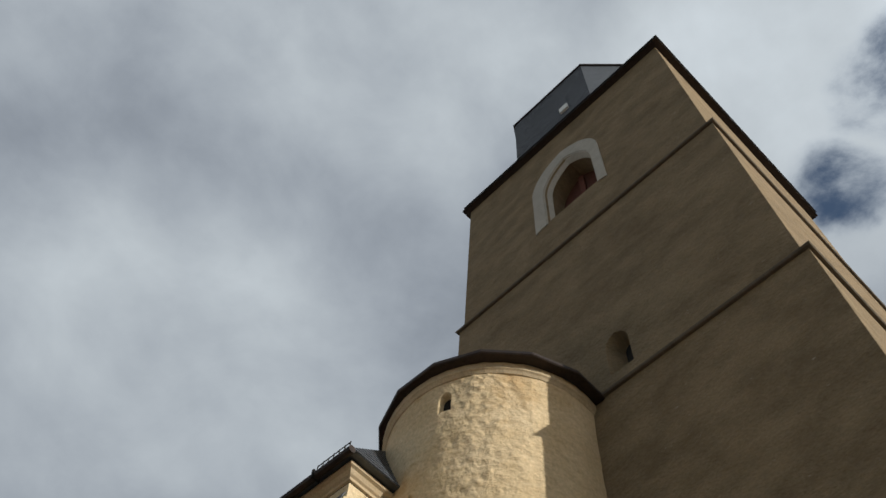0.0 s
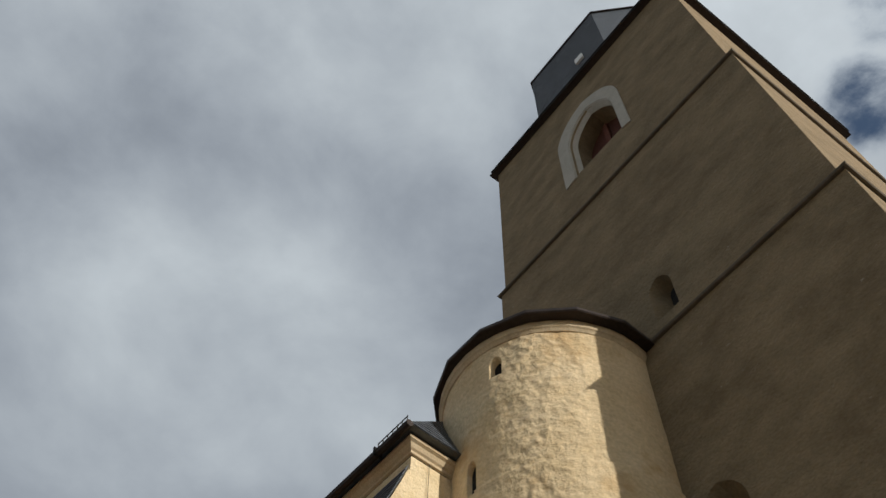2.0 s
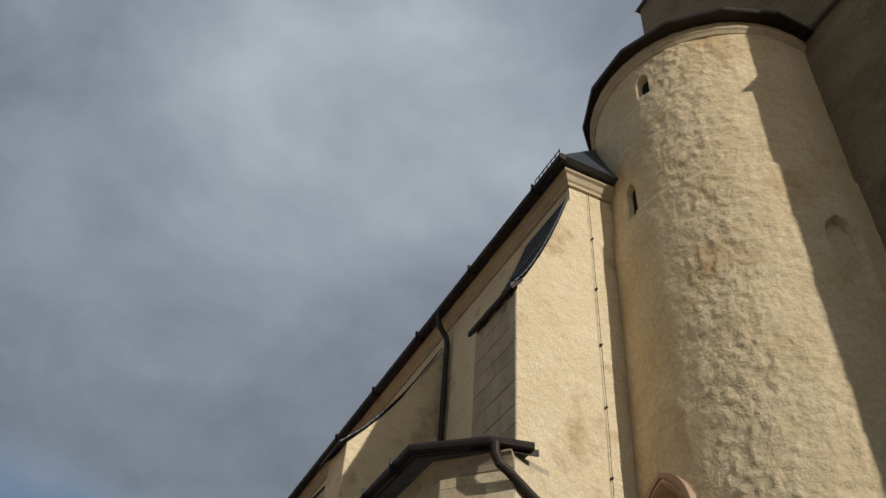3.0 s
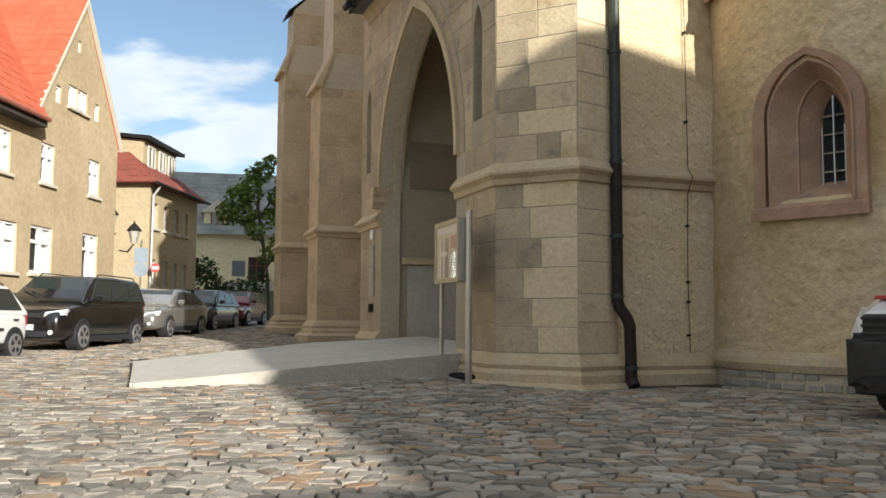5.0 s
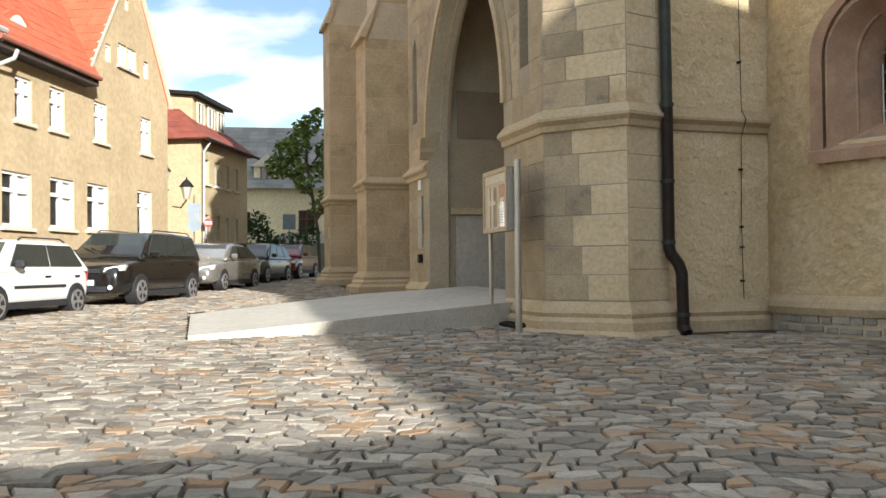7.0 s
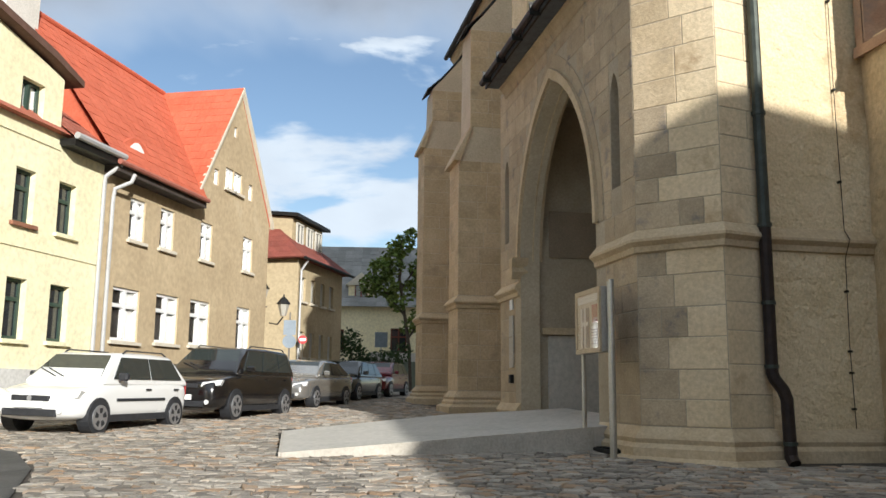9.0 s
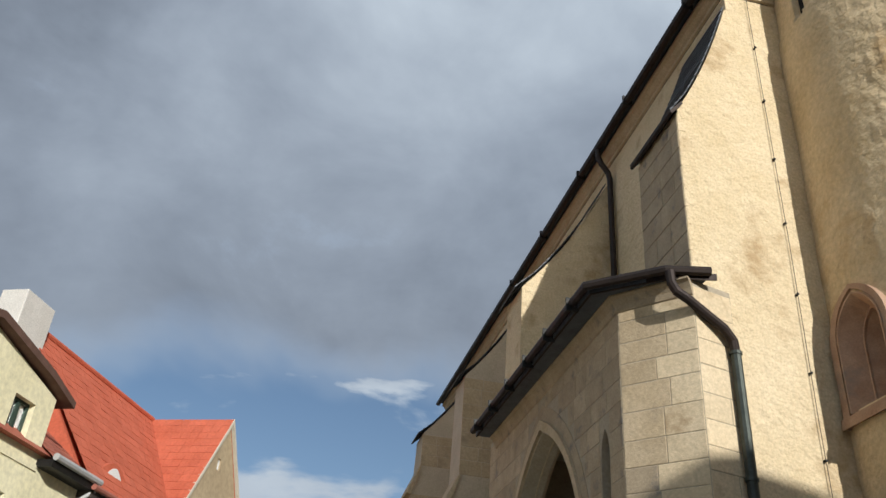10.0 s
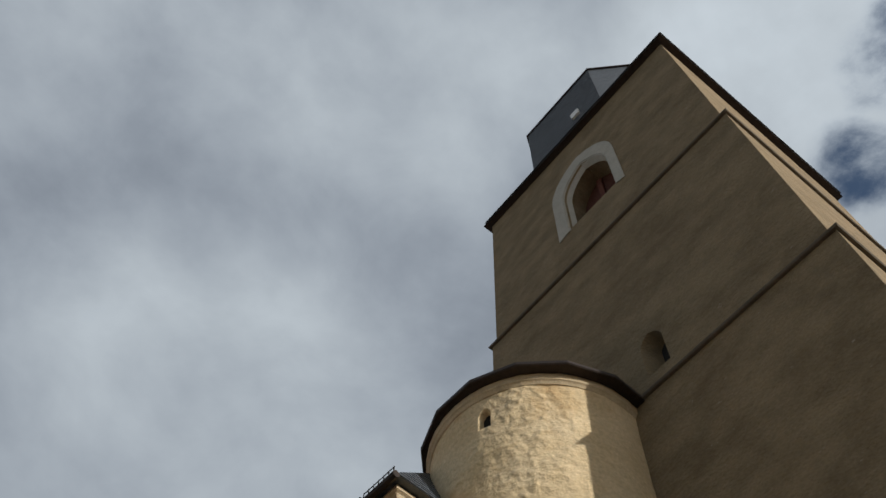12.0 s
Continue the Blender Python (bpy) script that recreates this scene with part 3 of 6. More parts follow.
# ---------------------------------------------------------------- corner buttress over the porch
b1 = thing("corner_buttress", "tall plastered corner buttress with a curving slated cap", "buttress", "buttresses of the nave", at=(6.8, 11.4, 8))
B1X, B1Y = 6.15, 12.55
cap = curve_cap(B1X, 12.0, 7.42, 15.0)
part("body", prism([(B1X, 0.3), (WALL_X + 0.1, 0.3), (WALL_X + 0.1, 14.95)] + [(x + 0.03, z - 0.03) for x, z in cap[::-1]], WEST_Y - 0.006, B1Y, "y"), PLASTER, b1)
slate_strip([(B1X - 0.13, 11.86)] + cap[1:], WEST_Y - 0.07, B1Y + 0.07, b1, 5)
part("cap_edge", prism([(B1X - 0.14, 11.82), (B1X - 0.14, 11.86), (B1X + 0.12, 12.16), (B1X + 0.12, 12.08), (B1X - 0.1, 11.80)], WEST_Y - 0.06, B1Y + 0.08, "y"), COPPER, b1, "dark metal drip edge of the cap")


def ashlar_face(o, u, n, width, z0, z1, parent, rg, course=(0.34, 0.46), length=(0.45, 0.95), grey=0.0, free=None, stone=None, low=None, quoin=None):
    """Courses of dressed stones on a face; free(a, b, z) tells whether a stone fits there."""
    z, odd = z0, 0
    while z < z1 - 0.12:
        h = min(rg.uniform(*course), z1 - z)
        if z1 - z - h < 0.15:
            h = z1 - z
        a = 0.0
        while a < width - 0.02:
            w = rg.uniform(*length)
            if a + w > width - 0.22:
                w = width - a
            lo, hi = a, a + w
            if free:
                lo, hi = free(lo, hi, z, z + h)
            if hi - lo > 0.10:
                m = ASHLAR_GREY if rg.random() < grey else (low if low and z < 5.2 else stone or ASHLAR)
                if quoin and hi > width - 0.05:
                    m = quoin
                block(o, u, n, lo, hi, z, z + h, m, parent, rg.uniform(0.004, 0.010))
            a += w
        z += h


# dressed stones on the buttress: weathered side, quoins and stray blocks showing through the plaster of the front
rg = random.Random(17)
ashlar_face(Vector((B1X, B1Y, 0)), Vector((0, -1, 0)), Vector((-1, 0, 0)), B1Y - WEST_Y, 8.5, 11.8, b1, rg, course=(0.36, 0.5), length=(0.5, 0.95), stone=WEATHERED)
z = 8.6
while z < 11.7:
    h = rg.uniform(0.32, 0.46)
    w = rg.choice((0.22, 0.3, 0.42))
    block(Vector((B1X, WEST_Y - 0.006, 0)), Vector((1, 0, 0)), Vector((0, -1, 0)), 0, w, z, min(z + h, 11.95), PLASTER, b1, 0.004, "quoin")
    if rg.random() < 0.6:
        a = w + rg.uniform(0.0, 0.7)
        block(Vector((B1X, WEST_Y - 0.006, 0)), Vector((1, 0, 0)), Vector((0, -1, 0)), a, a + rg.uniform(0.3, 0.55), z, min(z + h, 11.95), PLASTER, b1, 0.001)
    z += h


# ---------------------------------------------------------------- stair turret
TC, TR = (11.5, 10.18), 2.96
turret = thing("stair_turret", "round stair turret of rough lumpy ochre plaster", "turret", at=(TC[0], TC[1], 0.2))


def turret_radius(z):
    return TR + (0.0 if z > 14.35 else 0.05) + max(0.0, (14.35 - z)) * 0.006


def on_turret(theta, r, lat, z):
    a = radians(theta)
    c, s = math.cos(a), math.sin(a)
    return Vector((TC[0] + c * r - s * lat, TC[1] + s * r + c * lat, z))


def turret_outline(theta, r, poly):
    return [on_turret(theta, r, a, z) for a, z in poly]


NT, NZ = 230, 330
V, F = [], []
th0, th1 = radians(120), radians(300)
for j in range(NZ + 1):
    z = 0.1 + 18.9 * j / NZ
    for i in range(NT + 1):
        a = th0 + (th1 - th0) * i / NT
        p = Vector((math.cos(a) * 3, math.sin(a) * 3, z))
        rough = 0.35 + 0.65 * max(0.0, min(1.0, (a - radians(195)) / radians(14)))
        if a > radians(238):
            rough = max(0.45, 1.0 - (a - radians(238)) * 1.2)
        d = noise.noise(p * 0.7) * 0.03 + (noise.noise(p * 2.2 + Vector((5, 0, 0)))) * 0.028 * rough + noise.noise(Vector((p.x * 5, p.y * 5, p.z * 8))) * 0.024 * rough
        lumps = max(0.0, noise.noise(Vector((p.x * 7, p.y * 7, p.z * 9)) + Vector((0, 9, 0))) - 0.12) * 0.055
        if radians(203) < a < radians(226):
            d += lumps
        r = turret_radius(z) + d
        V.append((TC[0] + math.cos(a) * r, TC[1] + math.sin(a) * r, z))
for j in range(NZ):
    for i in range(NT):
        b0 = j * (NT + 1) + i
        F.append((b0, b0 + 1, b0 + NT + 2, b0 + NT + 1))
# close the body on its hidden side
c0 = len(V)
V += [(TC[0], TC[1], 0.1), (TC[0], TC[1], 19.0)]
F.append(tuple([c0] + list(range(NT, -1, -1))))
F.append(tuple([c0 + 1] + [NZ * (NT + 1) + i for i in range(NT + 1)]))
F.append(tuple([c0, *[j * (NT + 1) for j in range(NZ + 1)], c0 + 1]))
F.append(tuple([c0 + 1, *[j * (NT + 1) + NT for j in range(NZ, -1, -1)], c0]))
me = bpy.data.meshes.new("body")
me.from_pydata(V, [], F)
bm = bmesh.new()
bm.from_mesh(me)
bpy.data.meshes.remove(me)
quad_fix(bm)
# openings: angle, half width, sill, spring, apex outside and inside, stone lining
openings = [
    (-163.5, 0.16, 17.66, 18.24, 18.48, 0.13, False),
    (-178.5, 0.14, 14.21, 15.07, 15.36, 0.12, False),
    (-101.5, 0.40, 10.95, 12.45, 13.0, 0.24, False),
    (-179.5, 0.58, 6.24, 7.49, 8.3, 0.16, True),
    (-158.5, 0.67, 2.69, 4.03, 4.9, 0.17, True),
]
cutters = []
for th, hw, sill, spring, apex, inner, red in openings:
    r = turret_radius(sill)
    inn = pointed(0.15 if red else 0.02, inner, sill + (0.35 if red else 0.06), spring - 0.1, apex - (0.55 if red else 0.14))
    out = pointed(0, hw, sill, spring, apex)
    cutters.append(loft(turret_outline(th, r + 0.25, [(a * 1.12, z) for a, z in out]), turret_outline(th, r - 0.5, inn)))
    cutters.append(loft(turret_outline(th, r - 0.49, inn), turret_outline(th, r - 0.9, inn)))
body = cut(bm, cutters)
shaft = part("shaft", body, ROUGHCAST, turret)
for p in shaft.data.polygons:
    p.use_smooth = True
for th, hw, sill, spring, apex, inner, red in openings:
    r = turret_radius(sill)
    inn = pointed(0.15 if red else 0.02, inner, sill + (0.35 if red else 0.06), spring - 0.1, apex - (0.55 if red else 0.14))
    out = pointed(0, hw, sill, spring, apex)
    w = thing("turret_window", "pointed turret window in red sandstone" if red else ("walled-up pointed niche in the turret" if th == -101.5 else "small pointed slit window in the turret"), "window", "windows of the turret", at=on_turret(th, r, 0, sill))
    if red:
        part("pane", loft(turret_outline(th, r - 0.52, inn), turret_outline(th, r - 0.56, inn)), LEADGLASS, w)
    else:
        at = [(p[0] * 1.12 * 0.38 + q[0] * 0.62, p[1] * 0.38 + q[1] * 0.62) for p, q in zip(out, inn)]
        # Slits: near-black sheet painted as interior shade; niche: roughcast infill.
        part("pane", loft(turret_outline(th, r - 0.2, at), turret_outline(th, r - 0.26, at)), ROUGHCAST if th == -101.5 else DARK, w)
    if red:
        grow = [((a) * 1.16, sill - 0.10 + (z - sill) * 1.055) for a, z in out]
        lip = [(a * 0.9, sill + (z - sill) * 0.965) for a, z in out]
        part("surround", frame_ring(turret_outline(th, r + 0.04, grow), turret_outline(th, r + 0.04, lip), turret_outline(th, r - 0.2, grow), turret_outline(th, r - 0.2, lip)), REDSTONE, w, "red sandstone surround")
        big = [(a * 1.12, z) for a, z in out]
        l0 = [(p[0] * 0.72 + q[0] * 0.28, p[1] * 0.72 + q[1] * 0.28) for p, q in zip(big, inn)]
        part("reveal", frame_ring(turret_outline(th, r + 0.06, l0), turret_outline(th, r + 0.06, [(a * 0.95, z - 0.03) for a, z in l0]), turret_outline(th, r - 0.5, inn), turret_outline(th, r - 0.5, [(a * 0.93, z - 0.02) for a, z in inn])), REDSTONE, w, "splayed red sandstone reveal")
        l1 = [(p[0] * 0.35 + q[0] * 0.65, p[1] * 0.35 + q[1] * 0.65) for p, q in zip(big, inn)]
        part("roll_moulding", frame_ring(turret_outline(th, r - 0.22, [(a * 1.0, z) for a, z in l1]), turret_outline(th, r - 0.22, [(a * 0.86, z - 0.05) for a, z in l1]), turret_outline(th, r - 0.3, [(a * 0.98, z) for a, z in l1]), turret_outline(th, r - 0.3, [(a * 0.84, z - 0.06) for a, z in l1])), REDSTONE, w, "red sandstone roll moulding")
        sl = [on_turret(th, r + 0.08, a, z) for a, z in ((-hw * 1.2, sill - 0.12), (hw * 1.2, sill - 0.12), (hw * 1.2, sill + 0.04), (-hw * 1.2, sill + 0.04))]
        sb = [on_turret(th, r - 0.5, a, z) for a, z in ((-hw * 0.6, sill + 0.1), (hw * 0.6, sill + 0.1), (hw * 0.6, sill + 0.42), (-hw * 0.6, sill + 0.42))]
        part("sill", loft(sl, sb), REDSTONE, w, "sloping red sandstone sill")
        gr = part("grille", tube([on_turret(th, r - 0.44, 0.16, sill + 0.35), on_turret(th, r - 0.44, 0.16, apex - 0.6)], 0.016, 6), STEEL, w, "iron window bars")
        for k in range(4):
            z = sill + 0.55 + k * 0.26
            part("bar", tube([on_turret(th, r - 0.44, -0.02, z), on_turret(th, r - 0.44, 0.32, z)], 0.014, 6), STEEL, gr)
        for a in (0.0, 0.31):
            part("bar", tube([on_turret(th, r - 0.44, a, sill + 0.35), on_turret(th, r - 0.44, a, spring - 0.15)], 0.012, 6), STEEL, gr)
arc = [radians(170 + 125 * i / 40) for i in range(41)]
part("plinth", sweep([(TC[0] + math.cos(a) * turret_radius(0.5), TC[1] + math.sin(a) * turret_radius(0.5), 0.62) for a in arc], [(-0.1, -0.14), (0.10, -0.12), (0.13, -0.02), (0.10, 0.06), (0.02, 0.14), (-0.1, 0.16)]), TRIM, turret, "weathered stone plinth moulding")
part("footing", sweep([(TC[0] + math.cos(a) * turret_radius(0), TC[1] + math.sin(a) * turret_radius(0), 0.0) for a in arc], [(-0.2, -0.1), (0.05, -0.1), (0.05, 0.49), (-0.2, 0.49)]), MORTAR, turret, "rubble stone footing")
rg = random.Random(8)
for row in range(3):
    a = 172.0 + row * 1.3
    while a < 226:
        w = rg.uniform(3.0, 7.0)
        z0 = 0.14 + row * 0.125 + rg.uniform(-0.01, 0.01)
        rr = turret_radius(0) + 0.05
        if rg.random() < 0.93:
            pa, pb = on_turret(a, rr, 0, 0), on_turret(a + w * 0.88, rr, 0, 0)
            u = (pb - pa).normalized()
            n = Vector((math.cos(radians(a + w / 2)), math.sin(radians(a + w / 2)), 0))
            block(pa, u, n, 0, (pb - pa).length, z0, z0 + rg.uniform(0.08, 0.12), RUBBLE, turret, 0.025, "rubble")
        a += w
NP = 16
eave_ring = [(TC[0] - 0.05 + (TR + 0.28) * math.cos(2 * math.pi * (i + 0.5) / NP), TC[1] - 0.13 + (TR + 0.28) * math.sin(2 * math.pi * (i + 0.5) / NP)) for i in range(NP)]
part("eave_moulding", sweep([(TC[0] + (TR - 0.02) * math.cos(2 * math.pi * i / 40), TC[1] - (TR - 0.02) * math.sin(2 * math.pi * i / 40), 18.84) for i in range(40)], [(0.0, 0.0), (-0.05, 0.02), (-0.09, 0.10), (-0.13, 0.14), (-0.14, 0.36), (0.3, 0.36)], loop=True), TRIM, turret, "plastered eave cove")
ev = part("eave", sweep([(x, y, 19.18) for x, y in eave_ring[::-1]], [(0.25, 0.0), (-0.02, 0.0), (-0.05, 0.03), (-0.05, 0.13), (0.0, 0.16), (0.25, 0.18)], loop=True), COPPER, turret, "faceted brown metal eaves")
bm = bmesh.new()
vb = [bm.verts.new((x, y, 19.32)) for x, y in eave_ring]
vt = bm.verts.new((TC[0], TC[1], 23.2))
for i in range(NP):
    bm.faces.new((vb[i], vb[(i + 1) % NP], vt))
bm.faces.new(vb[::-1])
part("roof", quad_fix(bm), SLATE, turret, "conical slate roof")

# ---------------------------------------------------------------- porch
porch = thing("church_porch", "sandstone church porch with a tall pointed arch", "porch", at=(6, 15, 0.5))
PA, PB, PC = Vector((5.05, 11.38, 0)), Vector((5.87, 10.43, 0)), Vector((6.6, 10.62, 0))
PX, PY1 = 5.05, 18.9
plan = [PA[:2], PB[:2], PC[:2], (6.6, WEST_Y + 0.03), (WALL_X - 0.02, WEST_Y + 0.03), (WALL_X, PY1), (PX, PY1)]
ARCH = dict(cx=15.12, half=2.19, z0=0.45, spring=3.9, apex=7.1)
body = prism(plan, -0.1, 8.04)
arch_o = pointed(ARCH["cx"], ARCH["half"], 0.45, ARCH["spring"], ARCH["apex"], 14)
arch_i = pointed(ARCH["cx"], ARCH["half"] - 0.14, 0.45, ARCH["spring"], ARCH["apex"] - 0.2, 14)
n_r, n_l = pointed(12.08, 0.17, 4.25, 5.65, 6.1, 5), pointed(18.35, 0.17, 4.4, 5.9, 6.3, 5)
body = cut(body, [loft(pts_x(arch_o, PX - 0.1), pts_x(arch_i, PX + 0.42)), box(PX + 0.38, 12.98, 0.45, WALL_X - 0.2, 17.25, 7.3),
                  loft(pts_x(n_r, PX - 0.05), pts_x(n_r, PX + 0.22)), loft(pts_x(n_l, PX - 0.05), pts_x(n_l, PX + 0.22))])
part("wall", body, mat("grey_brown_porch_plaster", (0.33, 0.28, 0.20), (0.41, 0.35, 0.26), 1.4, 0.92, 0.4, 30, stain=(0.27, 0.23, 0.17), stain_scale=1.1), porch)
rg = random.Random(21)


def arch_free(half_extra):
    def free(a0, a1, z0, z1):
        # the face runs from the near corner back along y
        y0, y1 = PA.y + a0, PA.y + a1
        zt = z1 if z1 < ARCH["spring"] else z0
        if z0 < ARCH["apex"] + 0.45:
            rise, half = ARCH["apex"] + 0.45 - ARCH["spring"], ARCH["half"] + half_extra
            rad = (half * half + rise * rise) / (2 * half)
            h = half
            if zt > ARCH["spring"]:
                h = half - (rad - math.sqrt(max(0.0, rad * rad - (zt - ARCH["spring"]) ** 2)))
            lo, hi = ARCH["cx"] - h, ARCH["cx"] + h
            if y1 > lo and y0 < hi:
                if y0 < lo:
                    y1 = lo
                elif y1 > hi:
                    y0 = hi
                else:
                    return 0, 0
        for c, b0, b1 in ((12.08, 4.2, 6.15), (18.35, 4.35, 6.35)):
            if z1 > b0 and z0 < b1 and y1 > c - 0.2 and y0 < c + 0.2:
                if y0 < c - 0.2:
                    y1 = c - 0.2
                elif y1 > c + 0.2:
                    y0 = c + 0.2
                else:
                    return 0, 0
        return y0 - PA.y, y1 - PA.y
    return free


X, Y = Vector((1, 0, 0)), Vector((0, 1, 0))
for z0, z1 in ((0.72, 3.2), (3.45, 7.95)):
    ud = (PB - PA).normalized()
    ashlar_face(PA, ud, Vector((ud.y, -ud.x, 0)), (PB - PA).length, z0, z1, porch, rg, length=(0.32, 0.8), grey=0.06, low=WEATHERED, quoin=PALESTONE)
    ud = (PC - PB).normalized()
    ashlar_face(PB, ud, Vector((ud.y, -ud.x, 0)), (PC - PB).length, z0, z1, porch, rg, length=(0.5, 0.9), stone=PALESTONE)
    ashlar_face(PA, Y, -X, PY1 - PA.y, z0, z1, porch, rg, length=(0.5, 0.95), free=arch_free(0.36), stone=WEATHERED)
# arch mouldings
wide = pointed(ARCH["cx"], ARCH["half"] + 0.34, ARCH["spring"] - 0.05, ARCH["spring"], ARCH["apex"] + 0.5, 14)
edge = pointed(ARCH["cx"], ARCH["half"], ARCH["spring"] - 0.05, ARCH["spring"], ARCH["apex"], 14)
mid = pointed(ARCH["cx"], ARCH["half"] + 0.12, ARCH["spring"] - 0.05, ARCH["spring"], ARCH["apex"] + 0.2, 14)
mid2 = pointed(ARCH["cx"], ARCH["half"] - 0.1, ARCH["spring"] - 0.05, ARCH["spring"], ARCH["apex"] - 0.14, 14)
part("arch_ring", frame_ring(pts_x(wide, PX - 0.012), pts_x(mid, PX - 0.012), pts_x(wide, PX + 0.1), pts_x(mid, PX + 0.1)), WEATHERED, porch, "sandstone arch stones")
part("arch_moulding", frame_ring(pts_x(mid, PX - 0.07), pts_x(edge, PX - 0.07), pts_x(mid, PX + 0.12), pts_x(edge, PX + 0.12)), TRIM, porch, "projecting arch hood moulding")
part("arch_moulding", frame_ring(pts_x(edge, PX + 0.2), pts_x(mid2, PX + 0.24), pts_x(edge, PX + 0.45), pts_x(mid2, PX + 0.45)), TRIM, porch, "inner arch roll moulding")
for yy in (ARCH["cx"] + ARCH["half"] + 0.05,):
    cb = part("corbel", prism([(-0.16, 0.0), (0.16, 0.0), (0.13, -0.12), (0.09, -0.2), (0.12, -0.3), (0.05, -0.44), (-0.05, -0.44), (-0.12, -0.3), (-0.09, -0.2), (-0.13, -0.12)], PX - 0.2, PX + 0.15, "x"), TRIM, porch, "carved stone corbel")
    turned_me = cb.data
    for v in turned_me.vertices:
        v.co.y += yy
        v.co.z += ARCH["spring"] + 0.02
# string course and plinth round the porch
ring_pts = [(PX, ARCH["cx"] - ARCH["half"]), PA[:2], PB[:2], PC[:2]]
part("string_course", sweep([(x, y, 3.33) for x, y in ring_pts], STR), TRIM, porch, "sandstone string course")
part("plinth", sweep([(x, y, 0.55) for x, y in ring_pts], PLI), TRIM, porch, "moulded sandstone plinth")
part("plinth_step", sweep([(x, y, 0.12) for x, y in ring_pts], [(0.0, -0.2), (0.26, -0.2), (0.26, 0.13), (0.2, 0.19), (0.0, 0.22)]), TRIM, porch, "lower plinth step")
far_pts = [(PX, PY1 + 0.02), (PX, ARCH["cx"] + ARCH["half"])]
part("string_course", sweep([(WALL_X, PY1, 3.33)] + [(x, y, 3.33) for x, y in far_pts], STR), TRIM, porch)
part("plinth", sweep([(x, y, 0.75) for x, y in far_pts], PLI), TRIM, porch)
part("string_course", box(PX - 0.05, ARCH["cx"] + ARCH["half"] - 0.02, 3.15, PX + 0.5, ARCH["cx"] + ARCH["half"] + 0.25, 3.4), TRIM, porch)
# inside: panels on the walls, doorway to the church
part("wall_panel", box(5.62, 17.18, 0.45, 7.1, 17.27, 2.3), CONCRETE, porch, "pale repaired plaster panel")
part("wall_panel", box(5.66, 17.21, 3.95, 7.0, 17.27, 4.95), mat("brown_panel", (0.21, 0.165, 0.115), (0.26, 0.205, 0.145), 2, 0.9), porch, "brown painted panel on the inner wall")
part("ledge", box(5.5, 17.11, 2.32, 7.25, 17.27, 2.46), TRIM, porch, "stone ledge")
part("floor", box(5.1, 12.7, 0.1, 7.3, 17.25, 0.58), CONCRETE, porch)
# roof and gutter of the porch
pr = [(4.56, 18.45), (4.56, 11.34), (5.5, 10.50), (6.08, 10.36), (6.08, WEST_Y + 0.03), (WALL_X, WEST_Y + 0.03), (WALL_X, 18.45)]
bm = bmesh.new()
vb = [bm.verts.new((x, y, 8.04)) for x, y in pr]
vt = [bm.verts.new((x, y, 8.12 + max(0.0, x - 4.7) * 0.12)) for x, y in pr]
n = len(pr)
bm.faces.new(vb[::-1])
bm.faces.new(vt)
for i in range(n):
    bm.faces.new((vb[i], vb[(i + 1) % n], vt[(i + 1) % n], vt[i]))
part("roof", quad_fix(bm), SLATE, porch, "low slate porch roof")
cove = [(0.0, -0.26), (0.03, -0.24), (0.06, -0.15), (0.12, -0.06), (0.17, -0.03), (0.17, 0.0), (0.0, 0.0)]
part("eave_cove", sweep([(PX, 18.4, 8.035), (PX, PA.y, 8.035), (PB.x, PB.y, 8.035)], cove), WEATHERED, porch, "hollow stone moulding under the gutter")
gp = [(4.48, 18.42, 8.13), (4.48, 11.3, 8.13), (5.44, 10.42, 8.13), (6.1, 10.24, 8.13)]
pg = part("gutter", tube(gp, 0.075, 8), COPPER, porch, "dark brown copper gutter")
part("fascia", sweep([(x + 0.12, y + 0.06, 7.97) for x, y, z in gp], [(0, 0.05), (0.03, 0.05), (0.03, 0.16), (0, 0.16)]), COPPER, porch)
for y in (11.9, 13.1, 14.3, 15.5, 16.7, 17.9):
    part("bracket", box(4.37, y, 7.98, 4.59, y + 0.03, 8.22), IRON, pg)

# downpipe of the porch
dp = thing("downpipe", "dark copper downpipe with swan neck and kinked foot", "downpipe", at=(6.67, 10.4, 0.25))
up = part("upper_pipe", tube([(5.48, 10.36, 8.08), (5.49, 10.36, 7.88), (5.56, 10.35, 7.74), (5.72, 10.34, 7.64), (6.32, 10.42, 7.28), (6.47, 10.46, 7.12), (6.5, 10.48, 6.92)], 0.075), COPPER, dp, "brown copper swan neck")
part("pipe", tube([(6.5, 10.48, 6.95), (6.52, 10.48, 3.4)], 0.078), PATINA, dp, "greenish patinated copper pipe")
part("pipe", tube([(6.52, 10.48, 3.4), (6.52, 10.48, 1.45), (6.54, 10.46, 1.36), (6.63, 10.42, 1.22), (6.665, 10.4, 1.10), (6.67, 10.38, 0.36), (6.67, 10.3, 0.27)], 0.082), COPPER, dp, "dark brown pipe foot")
for z, x in ((6.9, 6.5), (5.0, 6.51), (3.42, 6.52), (2.35, 6.52), (1.5, 6.52), (0.5, 6.67)):
    part("collar", tube([(x, 10.48 if z > 0.6 else 10.38, z), (x, 10.48 if z > 0.6 else 10.38, z + 0.05)], 0.095), PATINA, dp)

# ---------------------------------------------------------------- nave buttresses beyond the porch
rg = random.Random(31)


BX = 4.86


